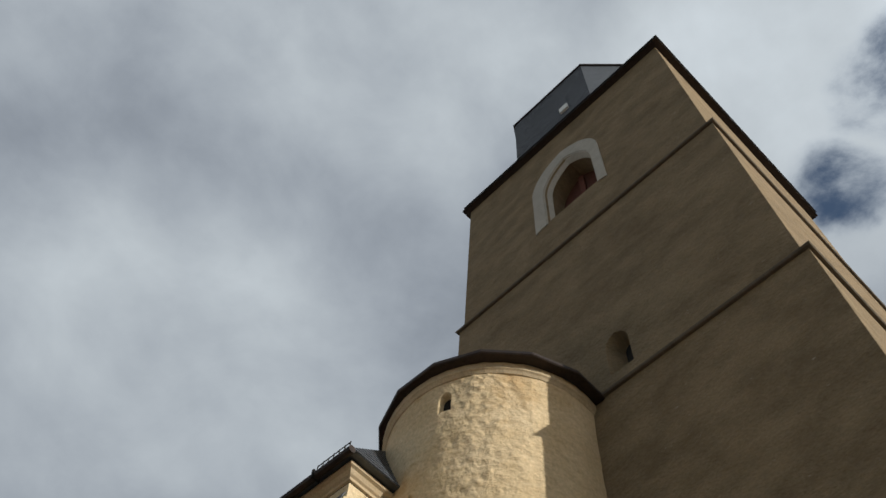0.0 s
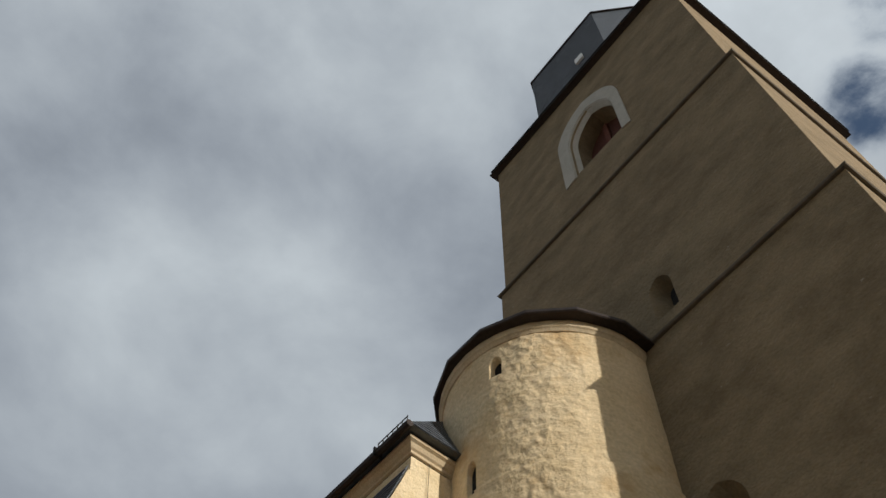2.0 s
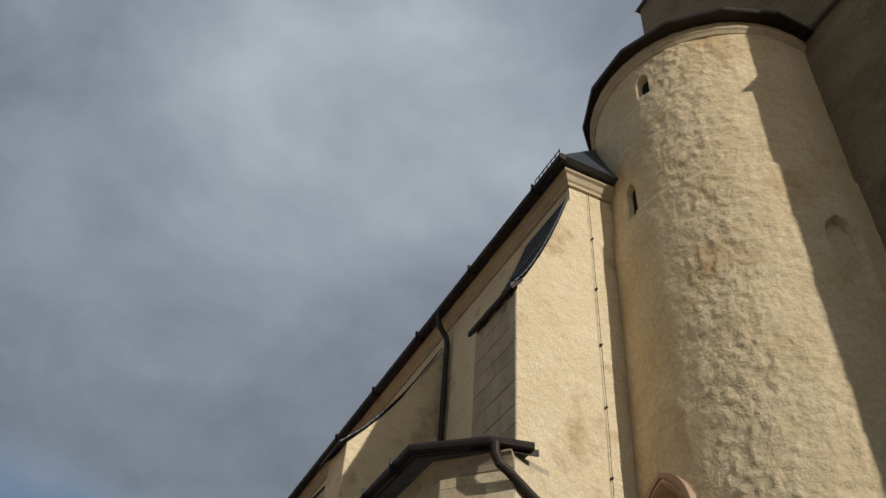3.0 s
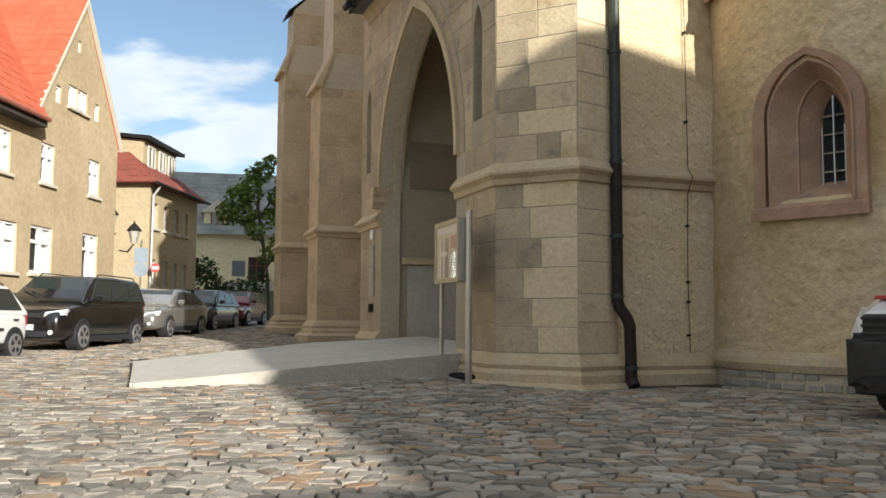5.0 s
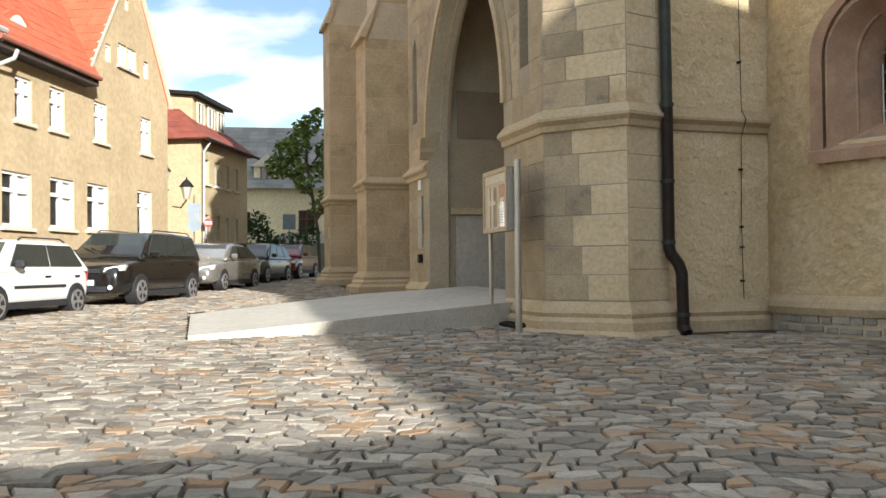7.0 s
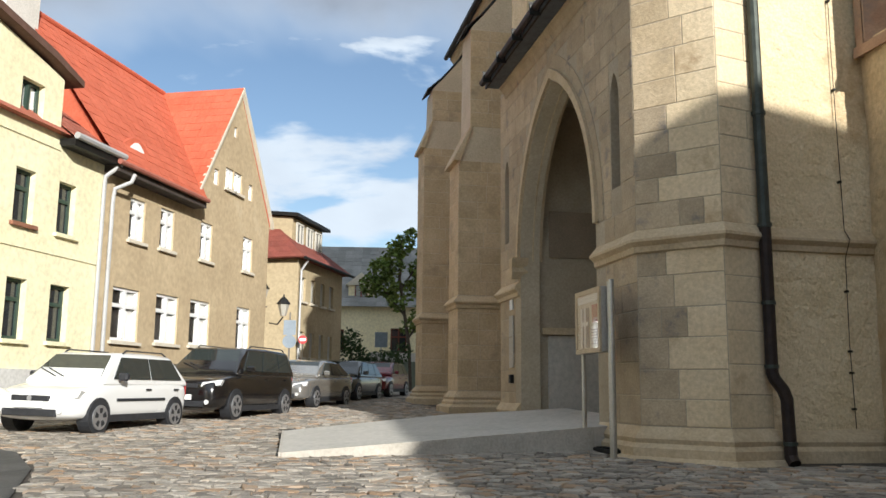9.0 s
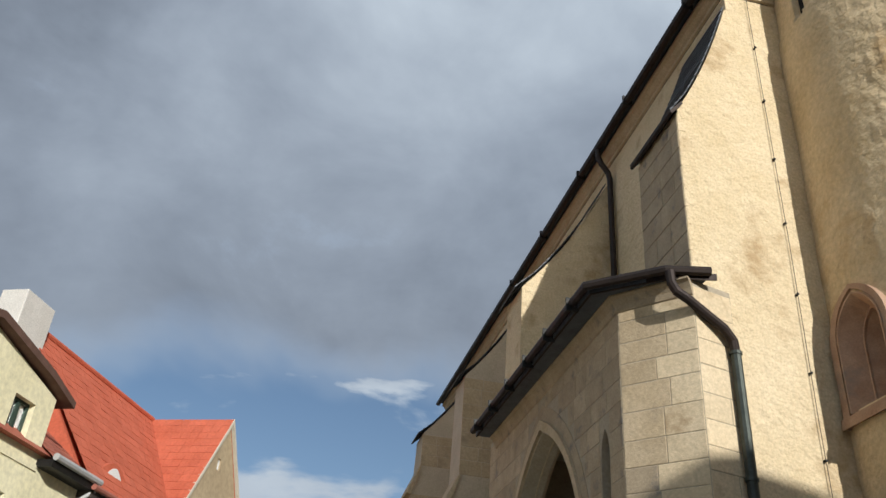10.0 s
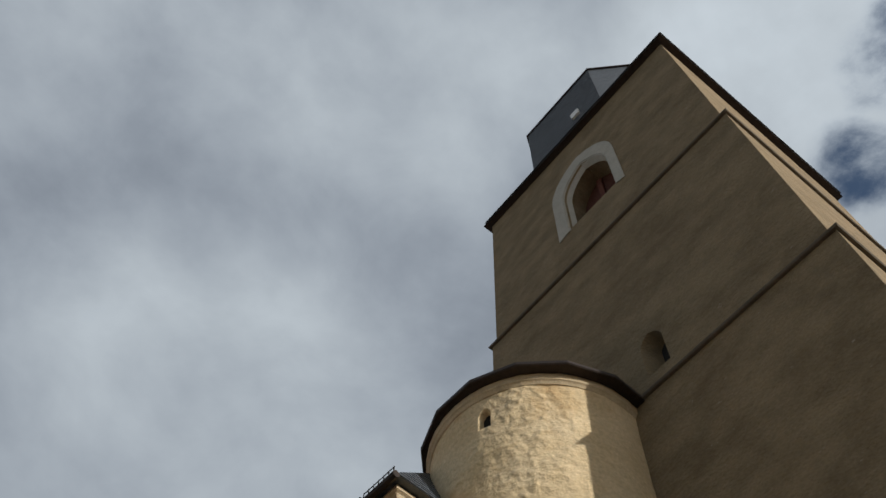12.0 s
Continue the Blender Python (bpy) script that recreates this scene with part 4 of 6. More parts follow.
def nave_buttress(yb, step, ux, top):
    bt = thing("buttress", "stepped sandstone buttress with curving slated cap", "buttress", "buttresses of the nave", at=(6, yb + 0.6, ground_z(yb)))
    capc = curve_cap(ux, top, 7.42, 14.9)
    part("body", prism([(BX, -0.2), (WALL_X + 0.1, -0.2), (WALL_X + 0.1, 14.9)] + [(x + 0.03, z - 0.03) for x, z in capc[::-1]] + [(ux, step + 0.85), (BX, step)], yb, yb + 1.2, "y"), MORTAR, bt)
    slate_strip([(ux - 0.15, top - 0.08)] + capc[1:], yb - 0.05, yb + 1.25, bt, int(yb * 7))
    around = [(ux, yb + 1.2), (BX, yb + 1.2), (BX, yb), (WALL_X, yb)]
    part("cap", prism([(BX - 0.14, step - 0.1), (BX - 0.14, step - 0.03), (ux + 0.02, step + 0.95), (ux + 0.02, step + 0.8), (BX + 0.02, step - 0.12)], yb - 0.09, yb + 1.29, "y"), TRIM, bt, "sloping stone weathering")
    part("string_course", sweep([(x, y, 3.55) for x, y in around], STR), TRIM, bt)
    gz = ground_z(yb)
    part("plinth", sweep([(x, y, gz + 0.42) for x, y in around], PLI), TRIM, bt)
    part("plinth_step", sweep([(x, y, gz + 0.05) for x, y in around], [(0.0, -0.2), (0.28, -0.2), (0.28, 0.12), (0.2, 0.18), (0.0, 0.2)]), TRIM, bt)
    if yb < 30:
        o = Vector((BX, yb, 0))
        for z0, z1 in ((gz + 0.6, 3.4), (3.7, step - 0.1)):
            ashlar_face(o, X, -Y, 1.5, z0, z1, bt, rg, (0.36, 0.5), (0.5, 0.9))
            ashlar_face(Vector((BX, yb + 1.2, 0)), -Y, -X, 1.2, z0, z1, bt, rg, (0.36, 0.5), (0.5, 0.8))
        ashlar_face(Vector((ux, yb, 0)), X, -Y, 1.2, step + 0.9, top - 0.1, bt, rg, (0.36, 0.5), (0.5, 0.8))


nave_buttress(22.7, 7.55, 5.18, 11.43)
nave_buttress(28.4, 9.5, 5.12, 11.6)
# the one that stands over the porch
bt = thing("buttress", "plastered buttress with slated cap above the porch roof", "buttress", "buttresses of the nave", at=(6, 17.7, 8))
capc = curve_cap(5.15, 11.4, 7.42, 14.9)
part("body", prism([(5.15, 7.9), (WALL_X + 0.1, 7.9), (WALL_X + 0.1, 14.9)] + [(x + 0.03, z - 0.03) for x, z in capc[::-1]], 17.1, 18.3, "y"), PLASTER, bt)
slate_strip([(5.0, 11.3)] + capc[1:], 17.03, 18.37, bt, 44)


# ---------------------------------------------------------------- houses across the street
F0, FU = Vector((-3.95, 21.1, 0)), Vector((0.39, 0.92, 0)).normalized()
FRONT = Matrix.Translation(F0) @ Matrix.Rotation(math.atan2(FU.y, FU.x), 4, "Z")   # x along the fronts, y back from the street


def in_front(s, y=0.0, z=0.0):
    return FRONT @ Vector((s, y, z))


def house_window(parent, s0, s1, z0, z1, material, kind="cross", reveal=0.14, place=None, sill=True, sill_mat=None, curtain=0.0):
    """A casement in its opening: frame, bars, panes and a sill. The way in is +y."""
    m = place or FRONT
    fr = bmesh.new()
    t = 0.07
    y0, y1 = reveal - 0.05, reveal + 0.02
    for a, b, c, d in ((s0, z0, s0 + t, z1), (s1 - t, z0, s1, z1), (s0 + t, z0, s1 - t, z0 + t), (s0 + t, z1 - t, s1 - t, z1)):
        box(a, y0, b, c, y1, d, bm=fr)
    w = part("window", turned(fr, m), material, parent)
    mid, cross = (s0 + s1) / 2, z0 + (z1 - z0) * 0.66
    if kind == "cross":
        part("mullion", turned(box(mid - 0.05, y0 - 0.02, z0 + t, mid + 0.05, y1, z1 - t), m), material, w)
        part("transom", turned(box(s0 + t, y0 - 0.012, cross - 0.045, s1 - t, y1, cross + 0.045), m), material, w)
    elif kind == "transom":
        part("transom", turned(box(s0 + t, y0 - 0.012, cross - 0.04, s1 - t, y1, cross + 0.04), m), material, w)
    elif kind == "mullion":
        part("mullion", turned(box(mid - 0.04, y0 - 0.02, z0 + t, mid + 0.04, y1, z1 - t), m), material, w)
    pn = part("pane", turned(box(s0 + 0.02, y1 - 0.03, z0 + 0.02, s1 - 0.02, y1 - 0.01, z1 - 0.02), m), gl if curtain else GLASS, w)
    pn.visible_shadow = not curtain
    if curtain:
        f = s0 + (s1 - s0) * (1 - curtain)
        part("curtain", turned(box(f, y1 + 0.005, z0 + 0.02, s1 - 0.02, y1 + 0.03, z1 - 0.02), m), CURTAIN, w)
        # Near-black sheet that stands in for the room's shade behind the glass.
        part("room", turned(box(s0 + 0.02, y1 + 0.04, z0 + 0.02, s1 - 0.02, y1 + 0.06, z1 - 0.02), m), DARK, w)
    if sill:
        part("sill", turned(box(s0 - 0.08, -0.09, z0 - 0.09, s1 + 0.08, reveal, z0 - 0.01), m), sill_mat or material, w)
    return w


gl = bpy.data.materials.new("clear_glass")
gl.use_nodes = True
pb = gl.node_tree.nodes["Principled BSDF"]
pb.inputs["Transmission Weight"].default_value, pb.inputs["Roughness"].default_value, pb.inputs["IOR"].default_value = 1.0, 0.02, 1.45
CURTAIN = mat("white_curtain", (0.66, 0.65, 0.62), (0.76, 0.75, 0.72), 6, 0.9)


def wall_cuts(wins, place, depth=0.2):
    out = []
    for s0, s1, z0, z1 in wins:
        out.append(turned(box(s0, -0.3, z0, s1, depth, z1), place))
    return out


def tiled_slope(a, b, c, d, parent, material, course=0.34, width=0.3, seed=1, limit=None, lift=0.016):
    """Courses of tiles on a roof slope: a to b along the eave, d to c along the ridge above it."""
    rg = random.Random(seed)
    a, b, c, d = (Vector(p) for p in (a, b, c, d))
    nrm = (b - a).cross(d - a)
    nrm = (nrm if nrm.length > 1e-6 else (c - b).cross(b - a)).normalized()
    if nrm.z < 0:
        nrm = -nrm
    n = max(2, round(((d + c) / 2 - (a + b) / 2).length / course))
    V, F = [], []
    for k in range(n):
        p, q = a.lerp(d, k / n), b.lerp(c, k / n)
        p2, q2 = a.lerp(d, min(1, (k + 1.08) / n)), b.lerp(c, min(1, (k + 1.08) / n))
        m = max(1, round((q - p).length / width))
        for i in range(m):
            f0, f1 = i / m + 0.004 / max(1e-3, (q - p).length), (i + 1) / m - 0.004 / max(1e-3, (q - p).length)
            j = len(V)
            h = lift + rg.uniform(-0.006, 0.006)
            for pt, off in ((p.lerp(q, f0), h), (p.lerp(q, f1), h), (p2.lerp(q2, f1), 0.008), (p2.lerp(q2, f0), 0.008), (p.lerp(q, f0), 0.0), (p.lerp(q, f1), 0.0)):
                V.append((pt + nrm * off)[:])
            F += [(j, j + 1, j + 2, j + 3), (j + 1, j, j + 4, j + 5), (j, j + 3, j + 4), (j + 1, j + 5, j + 2)]
    o = mesh_part("tiling", V, F, material, parent)
    o["kind"] = "stuff"


# brown house with a street gable
h1 = thing("brown_house", "grey-brown rendered house with street gable and orange tile roof", "house", at=in_front(4.5, 4, 0))
up = [(0.9, 1.6, 4.75, 5.8), (2.35, 3.05, 4.77, 5.84), (4.55, 5.27, 4.8, 5.9), (7.38, 8.1, 4.85, 5.95)]
lo = [(0.42, 1.58, 2.25, 3.53), (2.38, 3.52, 2.3, 3.57), (4.18, 5.35, 2.33, 3.6), (7.15, 8.15, 2.3, 3.67)]
gab = [(5.2, 5.5, 7.15, 7.65), (7.62, 7.92, 7.18, 7.72)]
gmid = [(5.93, 6.5, 7.22, 7.87), (6.52, 7.1, 7.22, 7.87)]
oval = [(6.38, 6.6, 8.95, 9.3)]
G0, G1, GA, EZ, RZ = 4.1, 9.35, 6.72, 6.45, 10.65
b = prism([(-0.27, 0), (9.35, 0), (9.35, 6.75), (GA, RZ - 0.1), (G0, EZ), (-0.27, EZ)], 0, 0.45, "y")
b = cut(b, wall_cuts(up + lo + gab + gmid + oval, Matrix.Identity(4)))
part("wall", turned(b, FRONT), BROWN, h1)
part("wall", turned(box(9.0, 0.45, 0, 9.35, 5.6, 6.75), FRONT), BROWN, h1)
part("wall", turned(box(-0.27, 5.2, 0, 9.0, 5.6, 6.45), FRONT), BROWN, h1)
SILL = mat("pale_stone_sill", (0.55, 0.50, 0.40), (0.62, 0.57, 0.47), 3, 0.85)
for w in up + lo:
    house_window(h1, *w, WHITE, "cross", sill_mat=SILL, curtain=0.55, reveal=0.1)
for w in gab + oval:
    house_window(h1, *w, WHITE, "none", sill=False, curtain=0.9, reveal=0.1)
for w in gmid:
    house_window(h1, *w, WHITE, "mullion", sill_mat=SILL, curtain=0.8, reveal=0.1)
part("plinth", turned(box(-0.25, -0.05, 0.2, 9.36, 0.02, 1.25), FRONT), mat("reddish_plinth", (0.26, 0.14, 0.10), (0.34, 0.20, 0.15), 2, 0.9, 0.3, 30), h1, "worn reddish plinth")
rf = part("roof", turned(prism([(0.12, EZ + 0.3), (2.75, 10.58), (5.9, EZ)], -0.27, 9.3, "x"), FRONT), ORANGE, h1, "bright orange tile roof")
tiled_slope(in_front(-0.3, -0.42, EZ - 0.12), in_front(G0 + 0.05, -0.42, EZ - 0.12), in_front(GA, 2.75, 10.62), in_front(-0.3, 2.75, 10.62), rf, ORANGE, seed=2)
# cross roof over the gable
part("gable_roof", turned(prism([(G0 - 0.1, EZ), (GA, RZ), (9.4, 6.72), (9.4, 6.6), (GA, RZ - 0.12), (G0 - 0.1, EZ - 0.1)], -0.01, 2.8, "y"), FRONT), ORANGE, h1)
tiled_slope(in_front(G0 - 0.12, -0.1, EZ + 0.0), in_front(G0 - 0.12, 2.8, EZ + 0.0), in_front(GA, 2.8, RZ + 0.02), in_front(GA, -0.1, RZ + 0.02), rf, ORANGE, seed=3)
part("verge", turned(prism([(G0 - 0.2, EZ - 0.1), (GA, RZ + 0.03), (9.5, 6.7), (9.5, 6.55), (GA, RZ - 0.14), (G0 - 0.2, EZ - 0.25)], -0.12, -0.02, "y"), FRONT), SILL, h1, "pale gable verge")
part("eave_board", turned(box(-0.27, -0.4, EZ - 0.3, G0 - 0.05, 0.02, EZ - 0.12), FRONT), mat("dark_eave", (0.05, 0.04, 0.035), (0.08, 0.065, 0.055), 3, 0.8), h1, "dark boarded eaves")
part("gutter", turned(tube([(-0.4, -0.48, EZ - 0.1), (G0 - 0.1, -0.48, EZ - 0.1)], 0.07, 8), FRONT), mat("reddish_gutter", (0.30, 0.10, 0.07), (0.36, 0.14, 0.10), 3, 0.6), h1)
part("ridge", turned(tube([(-0.4, 2.75, 10.65), (GA, 2.75, 10.66)], 0.09, 8), FRONT), ORANGE, h1)
# eyelid dormer
dm = []
for i in range(13):
    w = -1 + 2 * i / 12
    dm.append((1.25 + w * 0.9, 6.98 + 0.42 * math.cos(w * math.pi / 2) ** 1.6))
dorm = part("eyelid_dormer", turned(prism(dm + [(2.15, 6.95), (0.35, 6.95)], 0.15, 1.5, "y"), FRONT), ORANGE, h1, "small tiled eyelid dormer")
part("pane", turned(prism([(1.25 + (a - 1.25) * 0.55, 6.98 + (z - 6.98) * 0.72) for a, z in dm], 0.12, 0.16, "y"), FRONT), WHITE, dorm)

# cream house with dormer gable
h0 = thing("cream_house", "cream rendered house with a wide dormer gable and white chimney", "house", at=in_front(-5, 4, 0))
up = [(-3.2, -2.6, 4.42, 5.54), (-1.84, -1.24, 4.42, 5.55), (-5.0, -4.4, 4.42, 5.54), (-6.6, -6.0, 4.42, 5.54)]
lo = [(-3.2, -2.6, 2.08, 3.3), (-1.86, -1.22, 2.1, 3.3), (-5.0, -4.4, 2.08, 3.3), (-6.6, -6.0, 2.08, 3.3)]
dg = [(-3.25, -2.55, 6.65, 7.42), (-5.0, -4.3, 6.65, 7.42)]
cell = [(-3.2, -2.7, 1.0, 1.25), (-1.75, -1.3, 1.0, 1.25)]
b = prism([(-12, 0), (-0.27, 0), (-0.27, 6.55), (-1.95, 6.55), (-1.95, 7.78), (-4.6, 8.42), (-7.2, 7.78), (-7.2, 6.55), (-12, 6.55)], 0, 0.45, "y")
b = cut(b, wall_cuts(up + lo + dg + cell, Matrix.Identity(4), 0.28))
part("wall", turned(b, FRONT), CREAM, h0)
part("wall", turned(box(-12, 0.45, 0, -11.6, 5.6, 6.5), FRONT), CREAM, h0)
part("wall", turned(box(-11.6, 5.2, 0, -0.27, 5.6, 6.5), FRONT), CREAM, h0)
for w in up + lo:
    house_window(h0, *w, GREENFRAME, "transom", 0.19, sill_mat=mat("rust_sill", (0.22, 0.10, 0.06), (0.3, 0.14, 0.09), 4, 0.7) if w is up[0] else CREAM)
for w in dg:
    house_window(h0, *w, GREENFRAME, "mullion", 0.19, sill=False, curtain=0.6)
for w in cell:
    house_window(h0, *w, IRON, "none", 0.19, sill=False)
part("band", turned(box(-12, -0.03, 3.92, -0.27, 0.02, 4.05), FRONT), CREAM, h0)
part("band", turned(box(-7, -0.03, 6.2, -1.93, 0.02, 6.32), FRONT), CREAM, h0)
part("plinth", turned(box(-12, -0.05, 0.0, -0.28, 0.02, 1.5), FRONT), mat("pale_grey_plinth", (0.50, 0.49, 0.46), (0.58, 0.57, 0.54), 1, 0.9), h0, "pale grey plinth with cellar windows")
rf = part("roof", turned(prism([(-0.2, 6.55), (2.6, 8.8), (5.8, 6.55)], -12, -0.3, "x"), FRONT), mat("red_brown_tile", (0.30, 0.09, 0.06), (0.38, 0.13, 0.08), 1.2, 0.8, 0.3, 40, island=0.15), h0, "red-brown tile roof")
tiled_slope(in_front(-1.9, -0.35, 6.5), in_front(-0.3, -0.35, 6.5), in_front(-0.3, 1.5, 7.9), in_front(-1.9, 1.5, 7.9), rf, rf.data.materials[0], seed=5)
part("dormer_roof", turned(prism([(-1.6, 7.86), (-2.6, 8.18), (-4.6, 8.58), (-7.5, 7.86), (-7.5, 7.72), (-4.6, 8.42), (-2.6, 8.02), (-1.6, 7.72)], -0.25, 2.6, "y"), FRONT), mat("brown_verge", (0.10, 0.055, 0.04), (0.14, 0.08, 0.06), 3, 0.8), h0, "brown dormer gable roof edge")
part("dormer_cheek", turned(box(-2.3, 0.45, 6.5, -1.95, 2.5, 7.75), FRONT), CREAM, h0)
part("chimney", turned(box(-1.35, 2.2, 7.5, -0.15, 2.95, 11.0, 0.02), FRONT), CHIMNEY, h0, "whitewashed chimney stack")
ZINC = mat("zinc", (0.42, 0.42, 0.41), (0.5, 0.5, 0.49), 4, 0.5, metal=0.2)
part("gutter", turned(tube([(-1.95, -0.42, 6.52), (-0.1, -0.42, 6.52)], 0.08, 8), FRONT), ZINC, h0, "grey zinc gutter")
part("eave_board", turned(box(-1.95, -0.38, 6.3, -0.28, 0.02, 6.46), FRONT), IRON, h0)
part("downpipe", turned(tube([(-0.15, -0.42, 6.5), (-0.2, -0.38, 6.3), (-0.36, -0.1, 6.0), (-0.36, -0.09, 5.7), (-0.36, -0.09, 0.6)], 0.05, 8), FRONT), ZINC, h0, "grey zinc downpipe")
part("downpipe", turned(tube([(0.3, -0.45, 6.2), (0.25, -0.4, 6.0), (0.05, -0.1, 5.8), (0.02, -0.09, 5.5), (0.02, -0.09, 0.6)], 0.05, 8), FRONT), ZINC, h1, "grey zinc downpipe")

# yellow house with dark red roof
h2 = thing("yellow_house", "yellow rendered house with dark red tile roof", "house", at=in_front(15, 4, 0))
wins = []
for i in range(4):
    s = 12.55 + i * 1.06
    wins += [(s, s + 0.5, 4.4, 5.3), (s, s + 0.5, 2.3, 3.25)]
b = prism([(12.2, 0), (17.35, 0), (17.35, 6.0), (12.2, 6.0)], 0, 0.45, "y")
b = cut(b, wall_cuts(wins, Matrix.Identity(4)))
part("wall", turned(b, FRONT), YELLOW, h2)
part("wall", turned(box(12.2, 0.45, 0, 12.6, 9, 6.0), FRONT), YELLOW, h2)
part("wall", turned(box(16.95, 0.45, 0, 17.35, 9, 6.0), FRONT), YELLOW, h2)
GREYWIN = mat("pale_grey_blind", (0.48, 0.46, 0.40), (0.55, 0.53, 0.47), 3, 0.7)
for w in wins:
    house_window(h2, *w, GREYWIN, "mullion", sill_mat=SILL, curtain=0.85)
bm = bmesh.new()
e0, rz = 0.35, 8.6
vs = [bm.verts.new(p) for p in ((12.2 - e0, -e0, 5.95), (17.35 + e0, -e0, 5.95), (17.35 + e0, 9 + e0, 5.95), (12.2 - e0, 9 + e0, 5.95), (14.6, 2.8, rz), (15.0, 2.8, rz), (15.0, 6.2, rz), (14.6, 6.2, rz))]
for f in ((0, 1, 5, 4), (1, 2, 6, 5), (2, 3, 7, 6), (3, 0, 4, 7), (4, 5, 6, 7), (0, 3, 2, 1)):
    bm.faces.new([vs[i] for i in f])
rf = part("roof", turned(quad_fix(bm), FRONT), DARKRED, h2, "dark red tile roof")
tiled_slope(in_front(12.2 - e0, -e0, 5.97), in_front(17.35 + e0, -e0, 5.97), in_front(15.0, 2.8, rz + 0.02), in_front(14.6, 2.8, rz + 0.02), rf, DARKRED, seed=7)
tiled_slope(in_front(12.2 - e0, 9 + e0, 5.97), in_front(12.2 - e0, -e0, 5.97), in_front(14.6, 2.8, rz + 0.02), in_front(14.6, 6.2, rz + 0.02), rf, DARKRED, seed=8)
d2 = part("dormer", turned(prism([(0.7, 6.3), (8, 6.3), (8, 8.3), (3.5, 8.0), (0.7, 7.75)], 13.2, 16.6, "x"), FRONT), YELLOW, h2, "wide flat-roofed dormer")
part("dormer_roof", turned(prism([(0.4, 7.75), (3.5, 8.05), (8, 8.35), (8, 8.45), (3.5, 8.18), (0.4, 7.88)], 13.0, 16.8, "x"), FRONT), IRON, d2)
for s in (13.5, 14.6, 15.6):
    house_window(h2, s, s + 0.7, 6.75, 7.6, GREYWIN, "mullion", -0.02, FRONT @ Matrix.Translation((0, 0.67, 0)), sill=False)
part("gutter", turned(tube([(12.2 - e0, -e0 - 0.05, 5.93), (17.35 + e0, -e0 - 0.05, 5.93)], 0.06, 8), FRONT), IRON, h2)
part("downpipe", turned(tube([(12.3, -e0, 5.9), (12.28, -0.1, 5.5), (12.28, -0.07, 0.8)], 0.045, 8), FRONT), ZINC, h2)

# pale house at the end of the street, set square to the view
FAR = Matrix.Translation((0, 0, 1.2)) @ Matrix.Diagonal((0.9, 0.9, 0.9, 1)) @ Matrix.Translation((0, 0, -1.2))
H3 = FAR @ pose(2.6, 54, 0, 0, 0, -8)
h3 = thing("pale_house", "pale yellow house with steep grey tile roof and dormers", "house", at=(7, 58, 1.2))
wins = [(0.9, 1.7, 3.5, 4.75), (4.6, 5.6, 3.3, 4.85), (8.2, 9.2, 3.3, 4.85)]
b = cut(box(-4, 0, 0.5, 13, 0.5, 6.3), wall_cuts(wins, Matrix.Identity(4)))
part("wall", turned(b, H3), PALE, h3)
for w in wins:
    house_window(h3, *w, DARKWOOD, "cross", place=H3, sill=False)
rf = part("roof", turned(prism([(-0.4, 6.2), (4.2, 10.6), (9, 6.2)], -4, 13, "x"), H3), GREYROOF, h3, "grey weathered tile roof")
tiled_slope(H3 @ Vector((-4, -0.45, 6.15)), H3 @ Vector((13, -0.45, 6.15)), H3 @ Vector((13, 4.2, 10.62)), H3 @ Vector((-4, 4.2, 10.62)), rf, GREYROOF, 0.4, 0.5, seed=9)
d3 = part("dormer", turned(box(1.9, 0.3, 6.4, 3.5, 3, 7.6), H3), PALE, h3, "small gabled dormer")
part("dormer_roof", turned(prism([(1.7, 7.55), (2.7, 8.35), (3.7, 7.55)], 0.1, 4.0, "y"), H3), SILL, d3)
house_window(h3, 2.3, 3.1, 6.7, 7.6, DARKWOOD, "mullion", 0.0, H3 @ Matrix.Translation((0, 0.28, 0)), sill=False)
for s, z in ((0.9, 8.7), (4.3, 9.6), (3.9, 8.2)):
    part("skylight", turned(box(s, (z - 6.2) * 1.04 - 0.3, z - 0.25, s + 0.5, (z - 6.2) * 1.04 + 0.2, z + 0.2), H3), SILL, h3)
part("chimney", turned(box(7.7, 3.4, 9.5, 8.5, 4.2, 11.6), H3), mat("brick_chimney", (0.36, 0.16, 0.10), (0.44, 0.22, 0.15), 3, 0.9), h3, "red brick chimney")
gw = thing("garage_wall", "low grey-green garage gate and wall at the street end", "garage", at=(7, 50, 1.2))
part("wall", box(5.6, 50, 0.8, 11, 50.3, 3.2), CHIMNEY, gw)
gt = part("gate", box(6.0, 49.93, 1.1, 8.8, 50.02, 2.7), mat("grey_green_gate", (0.16, 0.19, 0.15), (0.2, 0.23, 0.19), 2, 0.7), gw)
for k in range(10):
    part("slat", box(6.05 + k * 0.275, 49.9, 1.15, 6.27 + k * 0.275, 49.96, 2.65), gt.data.materials[0], gt)

gw.matrix_basis = FAR @ Matrix.Translation(gw.location)

